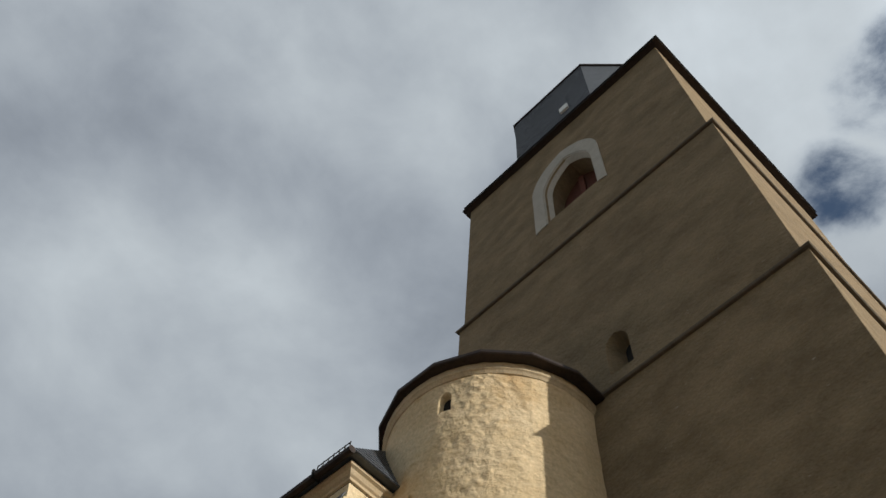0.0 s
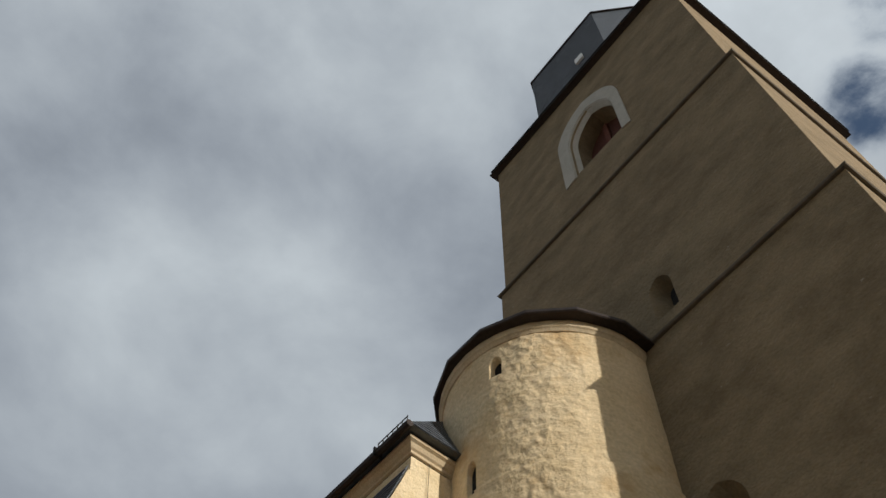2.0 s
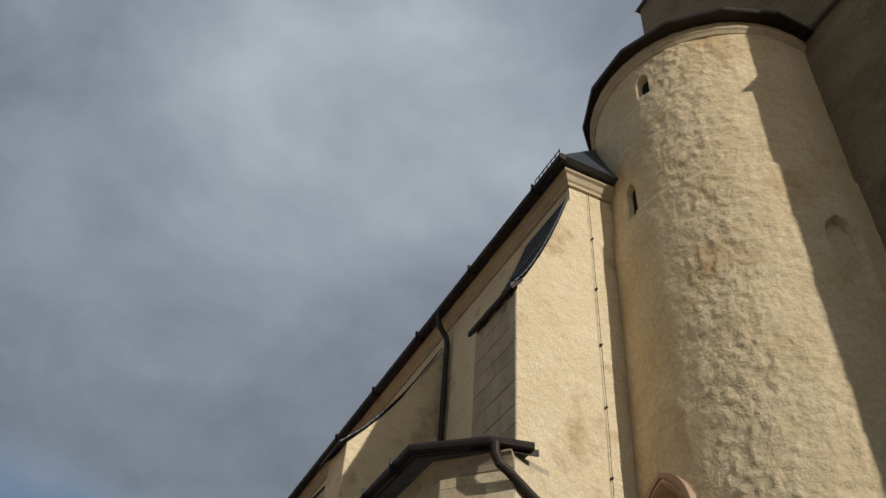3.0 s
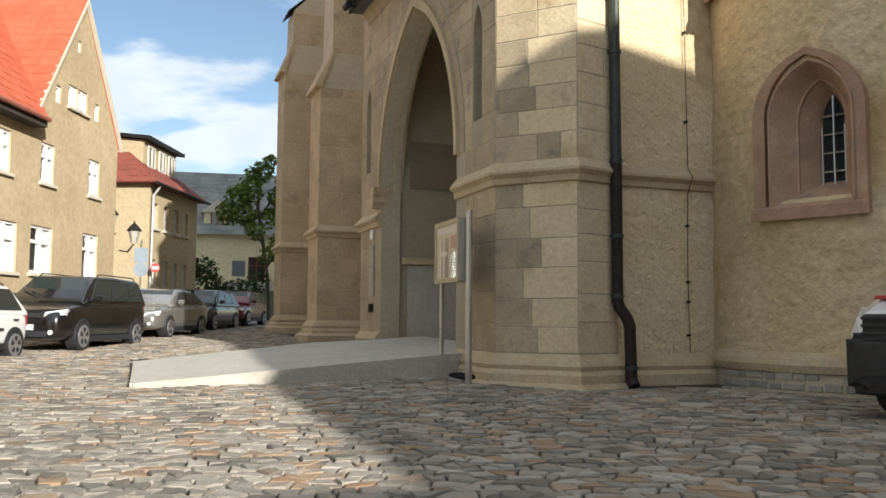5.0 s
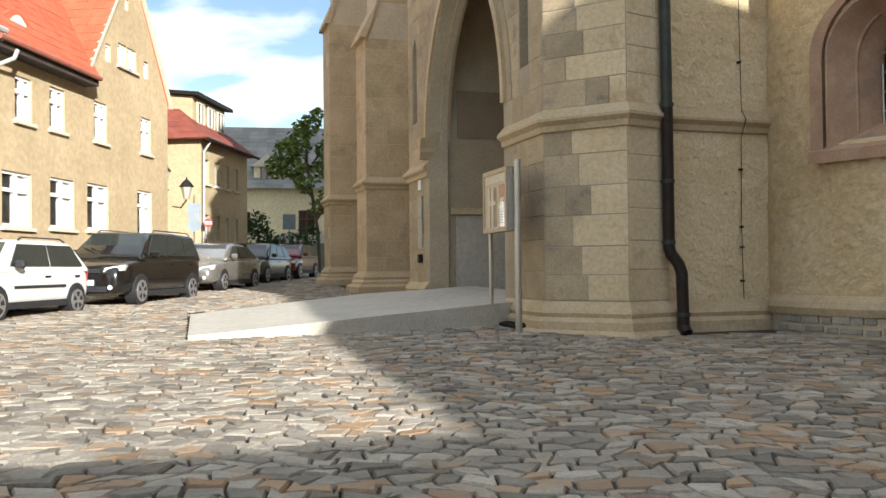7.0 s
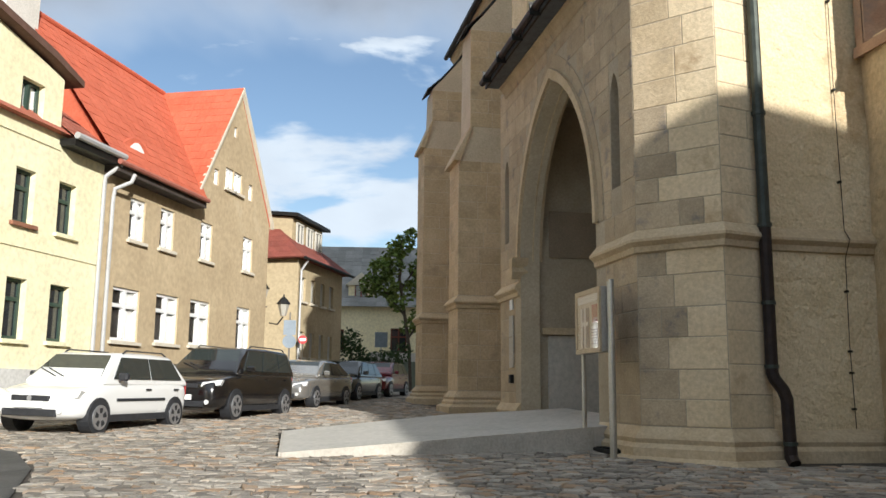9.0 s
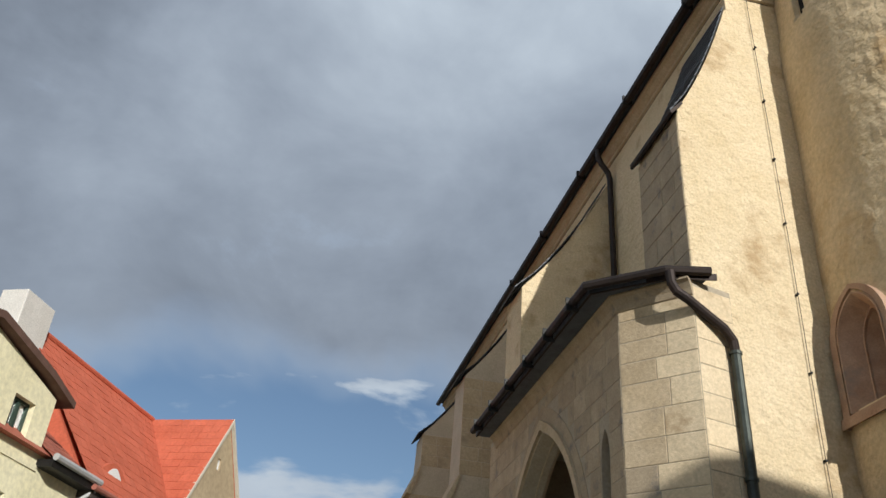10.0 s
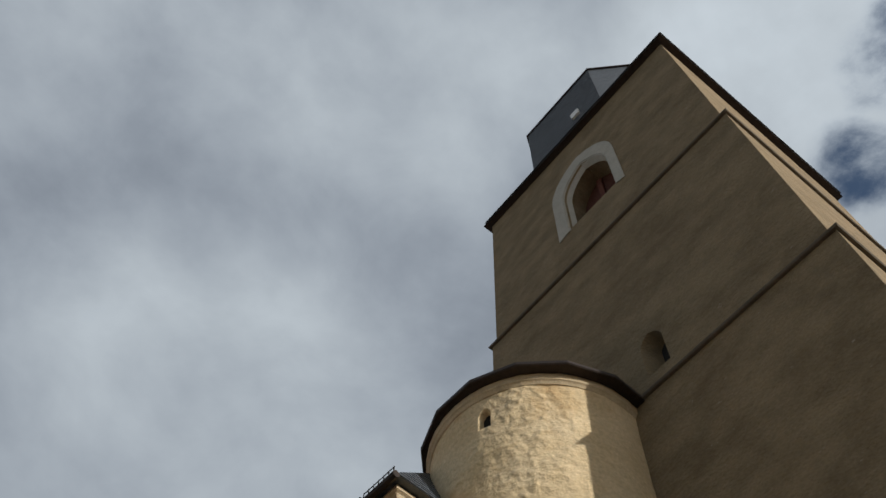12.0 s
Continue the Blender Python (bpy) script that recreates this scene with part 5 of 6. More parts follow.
# houses behind the camera that shade the square: a low row and a tall one with a steep gable to the square
hb = thing("low_house", "plain rendered house with tiled roof on the square", "house", at=(-17, -19, -0.5))
part("wall", box(-40, -23.5, -1.5, 6.35, -14.5, 7.5), BROWN, hb)
part("roof", prism([(-24, 7.45), (-19, 9.0), (-14.4, 7.45)], -40, 6.35, "x"), DARKRED, hb)
hb = thing("tall_house", "tall rendered house with steep gable on the square", "house", at=(24, -19, -0.5))
GABLE = [(6.4, 7.6), (8.2, 10.95), (10.8, 14.35), (12.2, 14.8), (13.9, 14.5), (42, 14.5)]
part("wall", prism([(6.4, -1.5)] + [(x, z - 0.12) for x, z in GABLE] + [(42, -1.5)], -23.5, -14.5, "y"), BROWN, hb)
part("roof", prism([(x, z) for x, z in GABLE] + [(x, z - 0.11) for x, z in GABLE[::-1]], -23.6, -14.4, "y"), DARKRED, hb)

# ---------------------------------------------------------------- ramp and notice board
bm = bmesh.new()
ring = [(0.16, 11.75), (4.75, 12.45), (5.9, 12.75), (5.9, 17.0), (4.95, 17.0), (3.6, 17.3), (0.25, 15.6)]
vt = [bm.verts.new((x, y, ground_z(y) + 0.05 + max(0.0, x) * 0.062)) for x, y in ring]
vb = [bm.verts.new((x, y, ground_z(y) - 0.2)) for x, y in ring]
n = len(ring)
bm.faces.new(vt)
bm.faces.new(vb[::-1])
for i in range(n):
    bm.faces.new((vt[i], vb[i], vb[(i + 1) % n], vt[(i + 1) % n]))
bmesh.ops.triangulate(bm, faces=[f for f in bm.faces if len(f.verts) > 4])
rp = thing("access_ramp", "pale concrete access ramp up to the church porch", "ramp", at=(2.5, 14, 0.3))
part("slab", quad_fix(bm), CONCRETE, rp)
bm = bmesh.new()
for (x0, y0), (x1, y1) in ((ring[0], ring[1]), (ring[6], ring[0])):
    d = Vector((x1 - x0, y1 - y0, 0)).normalized()
    nn = Vector((d.y, -d.x, 0)) * 0.035
    za, zb = ground_z(y0) + 0.056 + max(0, x0) * 0.062, ground_z(y1) + 0.056 + max(0, x1) * 0.062
    v = [bm.verts.new(p) for p in ((x0, y0, za), (x1, y1, zb), (x1 + nn.x, y1 + nn.y, zb), (x0 + nn.x, y0 + nn.y, za), (x0, y0, ground_z(y0) - 0.1), (x1, y1, ground_z(y1) - 0.1), (x1 + nn.x, y1 + nn.y, ground_z(y1) - 0.1), (x0 + nn.x, y0 + nn.y, ground_z(y0) - 0.1))]
    for f in ((0, 1, 2, 3), (3, 2, 6, 7), (0, 3, 7, 4), (1, 5, 6, 2), (0, 4, 5, 1), (4, 7, 6, 5)):
        bm.faces.new([v[i] for i in f])
part("edging", quad_fix(bm), mat("rough_concrete_edge", (0.40, 0.37, 0.31), (0.50, 0.46, 0.40), 2.0, 0.92, 0.6, 12, lump=0.6, lump_scale=5), rp, "rough cast concrete side edge")
mg = thing("metal_grate", "dark metal boot scraper grate by the porch plinth", "grate", at=(5.0, 11.9, 0.3))
part("frame", box(4.72, 11.75, 0.3, 4.95, 12.4, 0.36, 0.008), IRON, mg)
for k in range(5):
    part("bar", box(4.74, 11.8 + k * 0.12, 0.36, 4.93, 11.84 + k * 0.12, 0.375), IRON, mg)

nb = thing("notice_board", "steel-framed glazed notice board on two posts", "notice board", at=(4.6, 12, 0.28))
q0, q1 = Vector((4.58, 11.22, 0)), Vector((4.62, 12.45, 0))
NBM = Matrix.Translation(q0) @ Matrix.Rotation(math.atan2((q1 - q0).y, (q1 - q0).x), 4, "Z")
NL = (q1 - q0).length
for a in (0.0, NL):
    po = part("post", turned(tube([(a, 0, 0.1), (a, 0, 2.70 if a == 0 else 2.62)], 0.036, 12), NBM), STEEL, nb, "brushed steel post")
    part("cap", turned(tube([(a, 0, 2.70 if a == 0 else 2.62), (a, 0, 2.72 if a == 0 else 2.64)], 0.039, 12), NBM), STEEL, po)
part("post", turned(tube([(0.09, 0.0, 0.1), (0.09, 0.0, 2.70)], 0.03, 12), NBM), STEEL, nb)
BZ0, BZ1 = 1.72, 2.64
case = part("case", turned(box(0.14, -0.05, BZ0, NL - 0.02, 0.10, BZ1, 0.01), NBM), mat("case_metal", (0.36, 0.34, 0.30), (0.42, 0.40, 0.36), 3, 0.5, metal=0.3), nb, "grey metal display case")
fr = bmesh.new()
for a, z0, c, z1 in ((0.14, BZ0, 0.20, BZ1), (NL - 0.08, BZ0, NL - 0.02, BZ1), (0.2, BZ0, NL - 0.08, BZ0 + 0.06), (0.2, BZ1 - 0.06, NL - 0.08, BZ1)):
    box(a, 0.10, z0, c, 0.13, z1, bm=fr)
part("frame", turned(fr, NBM), mat("brass_frame", (0.40, 0.33, 0.22), (0.48, 0.40, 0.28), 4, 0.45, metal=0.3), case)
part("backboard", turned(box(0.2, 0.1, BZ0 + 0.06, NL - 0.08, 0.106, BZ1 - 0.06), NBM), mat("pale_board", (0.52, 0.48, 0.38), (0.6, 0.56, 0.46), 2, 0.9), case)
PAPER = mat("white_paper", (0.72, 0.71, 0.68), (0.8, 0.79, 0.76), 4, 0.8)
part("header_strip", turned(box(0.22, 0.107, BZ1 - 0.19, NL - 0.1, 0.112, BZ1 - 0.08), NBM), PAPER, case)
BARBLUE = mat("dark_blue_print", (0.05, 0.055, 0.09), (0.07, 0.075, 0.11), 5, 0.8)
for a, z0, a1, z1, m in ((0.62, 1.8, 0.98, 2.38, BARBLUE), (0.24, 1.8, 0.56, 2.1, PAPER), (0.26, 2.15, 0.5, 2.4, mat("red_print", (0.35, 0.08, 0.06), (0.4, 0.1, 0.08), 5, 0.8))):
    part("poster", turned(box(a, 0.107, z0, a1, 0.113, z1), NBM), m, case)
part("cross_panel", turned(box(0.76, 0.113, 1.8, 0.84, 0.117, 2.38), NBM), PAPER, case)
part("cross_panel", turned(box(0.92, 0.113, 1.8, 0.99, 0.117, 2.38), NBM), PAPER, case)
part("cross_panel", turned(box(0.66, 0.114, 2.12, 0.96, 0.118, 2.18), NBM), PAPER, case)
for k in range(6):
    part("text_bar", turned(box(0.27, 0.113, 1.84 + k * 0.04, 0.53, 0.116, 1.852 + k * 0.04), NBM), BARBLUE, case)
gp = part("glass", turned(box(0.2, 0.121, BZ0 + 0.06, NL - 0.08, 0.125, BZ1 - 0.06), NBM), gl, case)
gp.visible_shadow = False

# signs on the far jamb of the porch
sg = thing("wall_plaque", "narrow pale plaque fixed to the porch jamb", "plaque", at=(5.0, 17.9, 1.6))
part("plate", box(5.0, 17.75, 1.65, 5.03, 18.05, 2.75, 0.005), WHITESTONE, sg)
for k in range(7):
    part("text_bar", box(4.992, 17.8, 1.8 + k * 0.12, 5.001, 18.0, 1.83 + k * 0.12), RUBBLE, sg)
s2_ = thing("small_sign", "small white square sign on the porch jamb", "sign", at=(5.0, 17.9, 2.9))
part("plate", box(5.0, 17.8, 2.88, 5.03, 18.0, 3.1, 0.005), WHITE, s2_)
s3_ = thing("wall_box", "small dark metal box on the porch jamb", "box", at=(5.0, 17.9, 1.35))
part("box", box(4.96, 17.8, 1.32, 5.04, 17.95, 1.5, 0.01), IRON, s3_)


# ---------------------------------------------------------------- street lamps and signs
def wall_lantern(p, arm):
    lt = thing("street_lantern", "black iron lantern on a wall bracket with glazed sides", "lantern", "street lanterns", at=p)
    p = Vector(p)
    part("bracket", tube([p + Vector(arm) * 1.0 + Vector((0, 0, -0.45)), p + Vector(arm) * 0.4 + Vector((0, 0, -0.5)), p + Vector((0, 0, -0.25))], 0.025, 6), IRON, lt)
    bm = bmesh.new()
    lev = [(0.10, -0.22), (0.2, 0.16), (0.24, 0.18), (0.10, 0.36), (0.03, 0.42), (0.02, 0.5)]
    rings = [[bm.verts.new((p.x + r * math.cos(i * math.pi / 3), p.y + r * math.sin(i * math.pi / 3), p.z + z)) for i in range(6)] for r, z in lev[1:]]
    for a, b in zip(rings, rings[1:]):
        for i in range(6):
            bm.faces.new((a[i], a[(i + 1) % 6], b[(i + 1) % 6], b[i]))
    bm.faces.new(rings[0][::-1])
    bm.faces.new(rings[-1])
    part("hood", quad_fix(bm), IRON, lt)
    bm = bmesh.new()
    rings = [[bm.verts.new((p.x + r * math.cos(i * math.pi / 3), p.y + r * math.sin(i * math.pi / 3), p.z + z)) for i in range(6)] for r, z in ((0.1, -0.22), (0.19, 0.16))]
    for i in range(6):
        bm.faces.new((rings[0][i], rings[0][(i + 1) % 6], rings[1][(i + 1) % 6], rings[1][i]))
    bm.faces.new(rings[0][::-1])
    bm.faces.new(rings[1])
    part("glass", quad_fix(bm), mat("lantern_glass", (0.35, 0.33, 0.28), (0.42, 0.40, 0.35), 4, 0.2), lt)


wall_lantern(in_front(11.85, 1.2, 4.6), (0.15, 0.35, 0))
wall_lantern(in_front(9.1, -0.75, 3.75), (-0.45, 0.25, 0))


def street_sign(name, label, base, height, plates):
    st = thing(name, label, "road sign", "road signs", at=base)
    b = Vector(base)
    part("pole", tube([b, b + Vector((0, 0, height))], 0.03, 8), STEEL, st)
    for kind, z, size, m in plates:
        c = b + Vector((0, -0.05, z))
        if kind == "disc":
            part("plate", prism([(c.x + size * math.cos(i * math.pi / 10), c.z + size * math.sin(i * math.pi / 10)) for i in range(20)], c.y - 0.01, c.y + 0.01, "y"), m, st)
            if m is SIGNRED:
                part("bar", box(c.x - size * 0.7, c.y - 0.02, c.z - 0.05, c.x + size * 0.7, c.y - 0.011, c.z + 0.05), WHITE, st)
        else:
            part("plate", box(c.x - size, c.y - 0.01, c.z - size * 1.2, c.x + size, c.y + 0.01, c.z + size * 1.2), m, st)


SIGNRED = mat("sign_red", (0.42, 0.03, 0.03), (0.48, 0.05, 0.05), 4, 0.5)
SIGNGREY = mat("sign_back", (0.17, 0.21, 0.25), (0.22, 0.26, 0.30), 4, 0.5)
street_sign("road_sign", "pair of grey-backed road signs on a pole", in_front(8.6, -1.2, 0.6), 3.0, (("plate", 2.5, 0.2, SIGNGREY), ("disc", 2.05, 0.22, SIGNGREY)))
street_sign("no_entry_sign", "small red no entry sign on the house corner", in_front(12.0, -0.35, 0.7), 2.4, (("disc", 2.2, 0.16, SIGNRED),))
street_sign("road_sign", "grey road sign on a pole by the hedge", (5.05, 41, 1.1), 2.7, (("plate", 2.35, 0.3, SIGNGREY),))


# ---------------------------------------------------------------- tree and hedge
def leaf_cloud(name, blobs, count, size, material, parent, seed):
    rg = random.Random(seed)
    V, F = [], []
    for c, r in blobs:
        c = Vector(c)
        for _ in range(int(count * r * r)):
            d = Vector((rg.gauss(0, 1), rg.gauss(0, 1), rg.gauss(0, 1))).normalized()
            p = c + d * r * (0.55 + 0.45 * rg.random() ** 0.5) * (0.85 + 0.35 * noise.noise(d * 2.5 + c))
            a = Vector((rg.gauss(0, 1), rg.gauss(0, 1), rg.gauss(0, 0.6))).normalized()
            b = a.cross(Vector((rg.gauss(0, 1), rg.gauss(0, 1), rg.gauss(0, 1)))).normalized()
            s = size * rg.uniform(0.6, 1.3)
            i = len(V)
            V += [(p + a * s)[:], (p + b * s * 0.5)[:], (p - a * s)[:], (p - b * s * 0.5)[:]]
            F.append((i, i + 1, i + 2, i + 3))
    o = mesh_part(name, V, F, material, parent)
    o["kind"] = "stuff"


tree = thing("street_tree", "slender deciduous tree with loose green crown", "tree", at=(7.3, 46, 1.1))
part("trunk", tube([(7.3, 46, 1.0), (7.2, 46, 3.2), (6.9, 46, 5.2), (6.6, 46, 7.0), (6.7, 46, 9.2)], 0.09, 8), BARK, tree)
for pts in (((6.95, 46, 5.0), (5.7, 45.6, 6.4), (5.0, 45.5, 7.0)), ((6.7, 46, 6.5), (7.6, 46.3, 7.8), (8.0, 46.3, 8.8)), ((7.1, 46, 3.8), (7.7, 46.4, 4.6), (8.1, 46.5, 5.0))):
    part("limb", tube(pts, 0.06, 6), BARK, tree)
rg = random.Random(77)
blobs = [((5.0, 45.6, 6.6), 0.75), ((5.5, 45.7, 7.4), 0.8), ((6.2, 46, 7.9), 0.85), ((6.8, 46, 8.9), 0.7), ((7.2, 46, 9.5), 0.45), ((5.9, 46, 6.6), 0.8), ((6.4, 45.6, 5.7), 0.6), ((7.7, 46.2, 7.6), 0.75), ((7.4, 46.2, 6.5), 0.7), ((7.9, 46.4, 5.2), 0.7), ((7.2, 46.2, 4.5), 0.55), ((6.3, 46, 8.7), 0.5), ((8.0, 46.4, 8.6), 0.5), ((8.2, 46.4, 4.2), 0.6)]
leaf_cloud("crown", blobs, 420, 0.16, LEAF, tree, 4)
tree.matrix_basis = FAR @ Matrix.Translation(tree.location)
hedge = thing("ivy_hedge", "dark green bushy hedge at the end of the street", "hedge", at=(4.5, 43.5, 1.1))
leaf_cloud("foliage", [((3.6, 43, 2.7), 1.2), ((3.7, 43, 3.4), 0.8), ((4.6, 43.3, 2.1), 1.0), ((5.3, 43.6, 2.3), 0.9), ((6.0, 44, 2.4), 0.8), ((4.2, 43, 1.7), 1.0), ((5.2, 43.4, 1.6), 0.9), ((6.6, 44.4, 3.0), 0.6)], 420, 0.11, HEDGE, hedge, 6)
part("stem", tube([(4.0, 43, 0.9), (3.8, 43, 3.0)], 0.06, 6), BARK, hedge)


hedge.matrix_basis = FAR @ Matrix.Translation(hedge.location)


# ---------------------------------------------------------------- cars
def paint(name, c, metal=0.2):
    """Clean glossy car paint with a faint film of dust."""
    m = bpy.data.materials.new(name)
    m.use_nodes = True
    nt = m.node_tree
    p = nt.nodes["Principled BSDF"]
    n = nt.nodes.new("ShaderNodeTexNoise")
    n.inputs["Scale"].default_value, n.inputs["Detail"].default_value = 2.5, 5.0
    r = nt.nodes.new("ShaderNodeMapRange")
    r.inputs["To Min"].default_value, r.inputs["To Max"].default_value = 0.14, 0.34
    nt.links.new(n.outputs["Fac"], r.inputs["Value"])
    nt.links.new(r.outputs[0], p.inputs["Roughness"])
    p.inputs["Base Color"].default_value = (*c, 1)
    p.inputs["Metallic"].default_value = metal
    p.inputs["Coat Weight"].default_value, p.inputs["Coat Roughness"].default_value = 0.8, 0.04
    return m


def loft_sections(secs, bm=None):
    """Closed rings of the same count joined to one skin."""
    bm = bm or bmesh.new()
    rings = [[bm.verts.new(p) for p in s] for s in secs]
    n = len(rings[0])
    for a, b in zip(rings, rings[1:]):
        for i in range(n):
            bm.faces.new((a[i], a[(i + 1) % n], b[(i + 1) % n], b[i]))
    bm.faces.new(rings[0][::-1])
    bm.faces.new(rings[-1])
    return quad_fix(bm)


def car(name, label, m, L, W, H, hood, belt, a0, a1, r0, r1, body_mat, wheel=0.31, front_over=0.8, rear_over=0.7, lights=True, rails=False, plate=True, rub=False):
    """A parked car, nose at x = 0, tail at x = L. a0, a1: foot and head of the windscreen; r0, r1: head and foot of the rear window."""
    c = thing(name, label, "car", "parked cars")
    hw = W / 2

    def section(x, zb, zt, w, rnd=0.12):
        return [(x, -w + 0.06, zb), (x, -w, zb + 0.14), (x, -w - 0.0, zt - rnd * 1.2), (x, -w + rnd * 0.5, zt - 0.03), (x, -w + rnd * 1.6, zt),
                (x, w - rnd * 1.6, zt), (x, w - rnd * 0.5, zt - 0.03), (x, w + 0.0, zt - rnd * 1.2), (x, w, zb + 0.14), (x, w - 0.06, zb)]

    st = [(0.0, 0.32, hood - 0.30, hw * 0.72), (0.06, 0.24, hood - 0.18, hw * 0.84), (0.25, 0.2, hood - 0.08, hw * 0.95), (0.6, 0.2, hood - 0.02, hw * 0.99), (a0, 0.2, hood + 0.03, hw),
          (a0 + 0.25, 0.2, belt, hw), ((a0 + L) / 2, 0.2, belt + 0.02, hw), (r1 - 0.1, 0.2, belt + 0.05, hw * 0.99), (L - 0.12, 0.24, belt + 0.02, hw * 0.94), (L, 0.34, belt - 0.12, hw * 0.86)]
    part_b = part("body", loft_sections([section(*s) for s in st]), body_mat, c)
    for p in part_b.data.polygons:
        p.use_smooth = True
    md = part_b.modifiers.new("soft", "SUBSURF")
    md.levels = md.render_levels = 2
    # cabin
    ti = 0.16

    def cab(x, z, w):
        return [(x, -w, belt - 0.05), (x, -w + ti * (z - belt) / (H - belt), z - 0.05), (x, -w + ti * (z - belt) / (H - belt) + 0.1, z), (x, w - ti * (z - belt) / (H - belt) - 0.1, z), (x, w - ti * (z - belt) / (H - belt), z - 0.05), (x, w, belt - 0.05)]

    wc = hw - 0.04
    cabin = part("cabin", loft_sections([cab(a0, belt + 0.06, wc), (cab((a0 + a1) / 2, (belt + H) / 2 + 0.05, wc)), cab(a1, H - 0.03, wc), cab((a1 + r0) / 2, H, wc), cab(r0, H - 0.03, wc), cab((r0 + r1) / 2, (belt + H) / 2 + 0.04, wc), cab(r1, belt + 0.08, wc)]), body_mat, c)
    for p in cabin.data.polygons:
        p.use_smooth = True
    bv = cabin.modifiers.new("round", "BEVEL")
    bv.width, bv.segments, bv.limit_method, bv.angle_limit = 0.06, 3, "ANGLE", radians(25)
    cabin.data.set_sharp_from_angle(angle=radians(50))
    # glazing, just proud of the cabin
    def glass(name_, pts):
        part(name_, loft(pts, [Vector(p) + Vector((0, 0, -0.02)) for p in pts]), CARGLASS, c)

    def edge(x, z):
        return wc - ti * (z - belt) / (H - belt)

    zt = H - 0.1
    zb = belt + 0.06
    xs = lambda z, f0, f1: f0 + (f1 - f0) * (z - belt) / (H - belt)
    glass("windscreen", [Vector((xs(zb, a0, a1) - 0.035, -edge(0, zb) + 0.08, zb + 0.02)), Vector((xs(zb, a0, a1) - 0.035, edge(0, zb) - 0.08, zb + 0.02)), Vector((xs(zt, a0, a1) - 0.035, edge(0, zt) - 0.1, zt + 0.03)), Vector((xs(zt, a0, a1) - 0.035, -edge(0, zt) + 0.1, zt + 0.03))])
    glass("rear_window", [Vector((xs(zb, r1, r0) + 0.03, -edge(0, zb) + 0.1, zb + 0.02)), Vector((xs(zb, r1, r0) + 0.03, edge(0, zb) - 0.1, zb + 0.02)), Vector((xs(zt, r1, r0) + 0.03, edge(0, zt) - 0.12, zt + 0.02)), Vector((xs(zt, r1, r0) + 0.03, -edge(0, zt) + 0.12, zt + 0.02))])
    for side in (-1, 1):
        x0b, x0t = xs(zb, a0, a1) + 0.22, xs(zt, a0, a1) + 0.12
        x1b, x1t = xs(zb, r1, r0) - 0.15, xs(zt, r1, r0) - 0.1
        cuts = [0.0, 0.36, 0.72, 1.0] if L > 3.9 else [0.0, 0.52, 1.0]
        for f0, f1 in zip(cuts, cuts[1:]):
            q = []
            for f, z, lo_, hi_ in ((f0 + 0.012, zb, x0b, x1b), (f1 - 0.012, zb, x0b, x1b), (f1 - 0.012, zt, x0t, x1t), (f0 + 0.012, zt, x0t, x1t)):
                q.append(Vector((lo_ + (hi_ - lo_) * f, side * (edge(0, z) + 0.012), z)))
            part("side_window", loft(q, [p - Vector((0, side * 0.02, 0)) for p in q]), CARGLASS, c)
        part("door_mirror", turned(box(-0.06, -0.09, -0.07, 0.06, 0.09, 0.07, 0.03), Matrix.Translation((a0 + 0.42, side * (hw + 0.07), belt + 0.1))), body_mat if not rub else PLASTIC, c)
        for f in (0.45, 0.8):
            x = a0 + (r1 - a0) * f
            part("door_handle", box(x, side * (hw + 0.005) - 0.012, belt - 0.14, x + 0.16, side * (hw + 0.005) + 0.012, belt - 0.11), body_mat if not rub else PLASTIC, c)
        if rub:
            part("rub_strip", box(front_over + 0.5, side * hw - 0.015, 0.55, L - rear_over - 0.4, side * hw + 0.015, 0.60), PLASTIC, c)
        part("sill", box(front_over + wheel, side * (hw - 0.02) - 0.02, 0.2, L - rear_over - wheel, side * (hw - 0.02) + 0.03, 0.32), PLASTIC, c)
        if lights:
            part("headlight", loft([(0.02, side * hw * 0.5, hood - 0.26), (0.16, side * hw * 0.93, hood - 0.22), (0.24, side * hw * 0.95, hood - 0.10), (0.06, side * hw * 0.52, hood - 0.17)],
                                   [(0.2, side * hw * 0.5, hood - 0.3), (0.4, side * hw * 0.9, hood - 0.26), (0.45, side * hw * 0.9, hood - 0.14), (0.3, side * hw * 0.5, hood - 0.17)]), LAMP, c, "clear headlight")
            part("rear_light", box(L - 0.1, side * hw * 0.8 - 0.07, belt - 0.25, L + 0.005, side * hw * 0.8 + 0.07, belt + 0.02, 0.01), SIGNRED, c, "red rear light")
        for x in (front_over, L - rear_over):
            y = side * (hw - 0.10)
            aw = part("wheel_arch", turned(tube([(0, -0.115, 0), (0, 0.115, 0)], wheel + 0.03, 24), Matrix.Translation((x, y, wheel + 0.02))), PLASTIC, c)
            bm = bmesh.new()
            tube([(x, y - 0.10, wheel), (x, y - 0.07, wheel)], wheel * 0.95, 20, bm)
            tube([(x, y - 0.08, wheel), (x, y + 0.12, wheel)], wheel, 20, bm)
            wh = part("wheel", bm, RUBBER, c)
            rim = part("rim", turned(tube([(0, -0.01, 0), (0, 0.012, 0)], wheel * 0.74, 18), Matrix.Translation((x, y + side * 0.125, wheel))), RIM, wh, "light alloy rim")
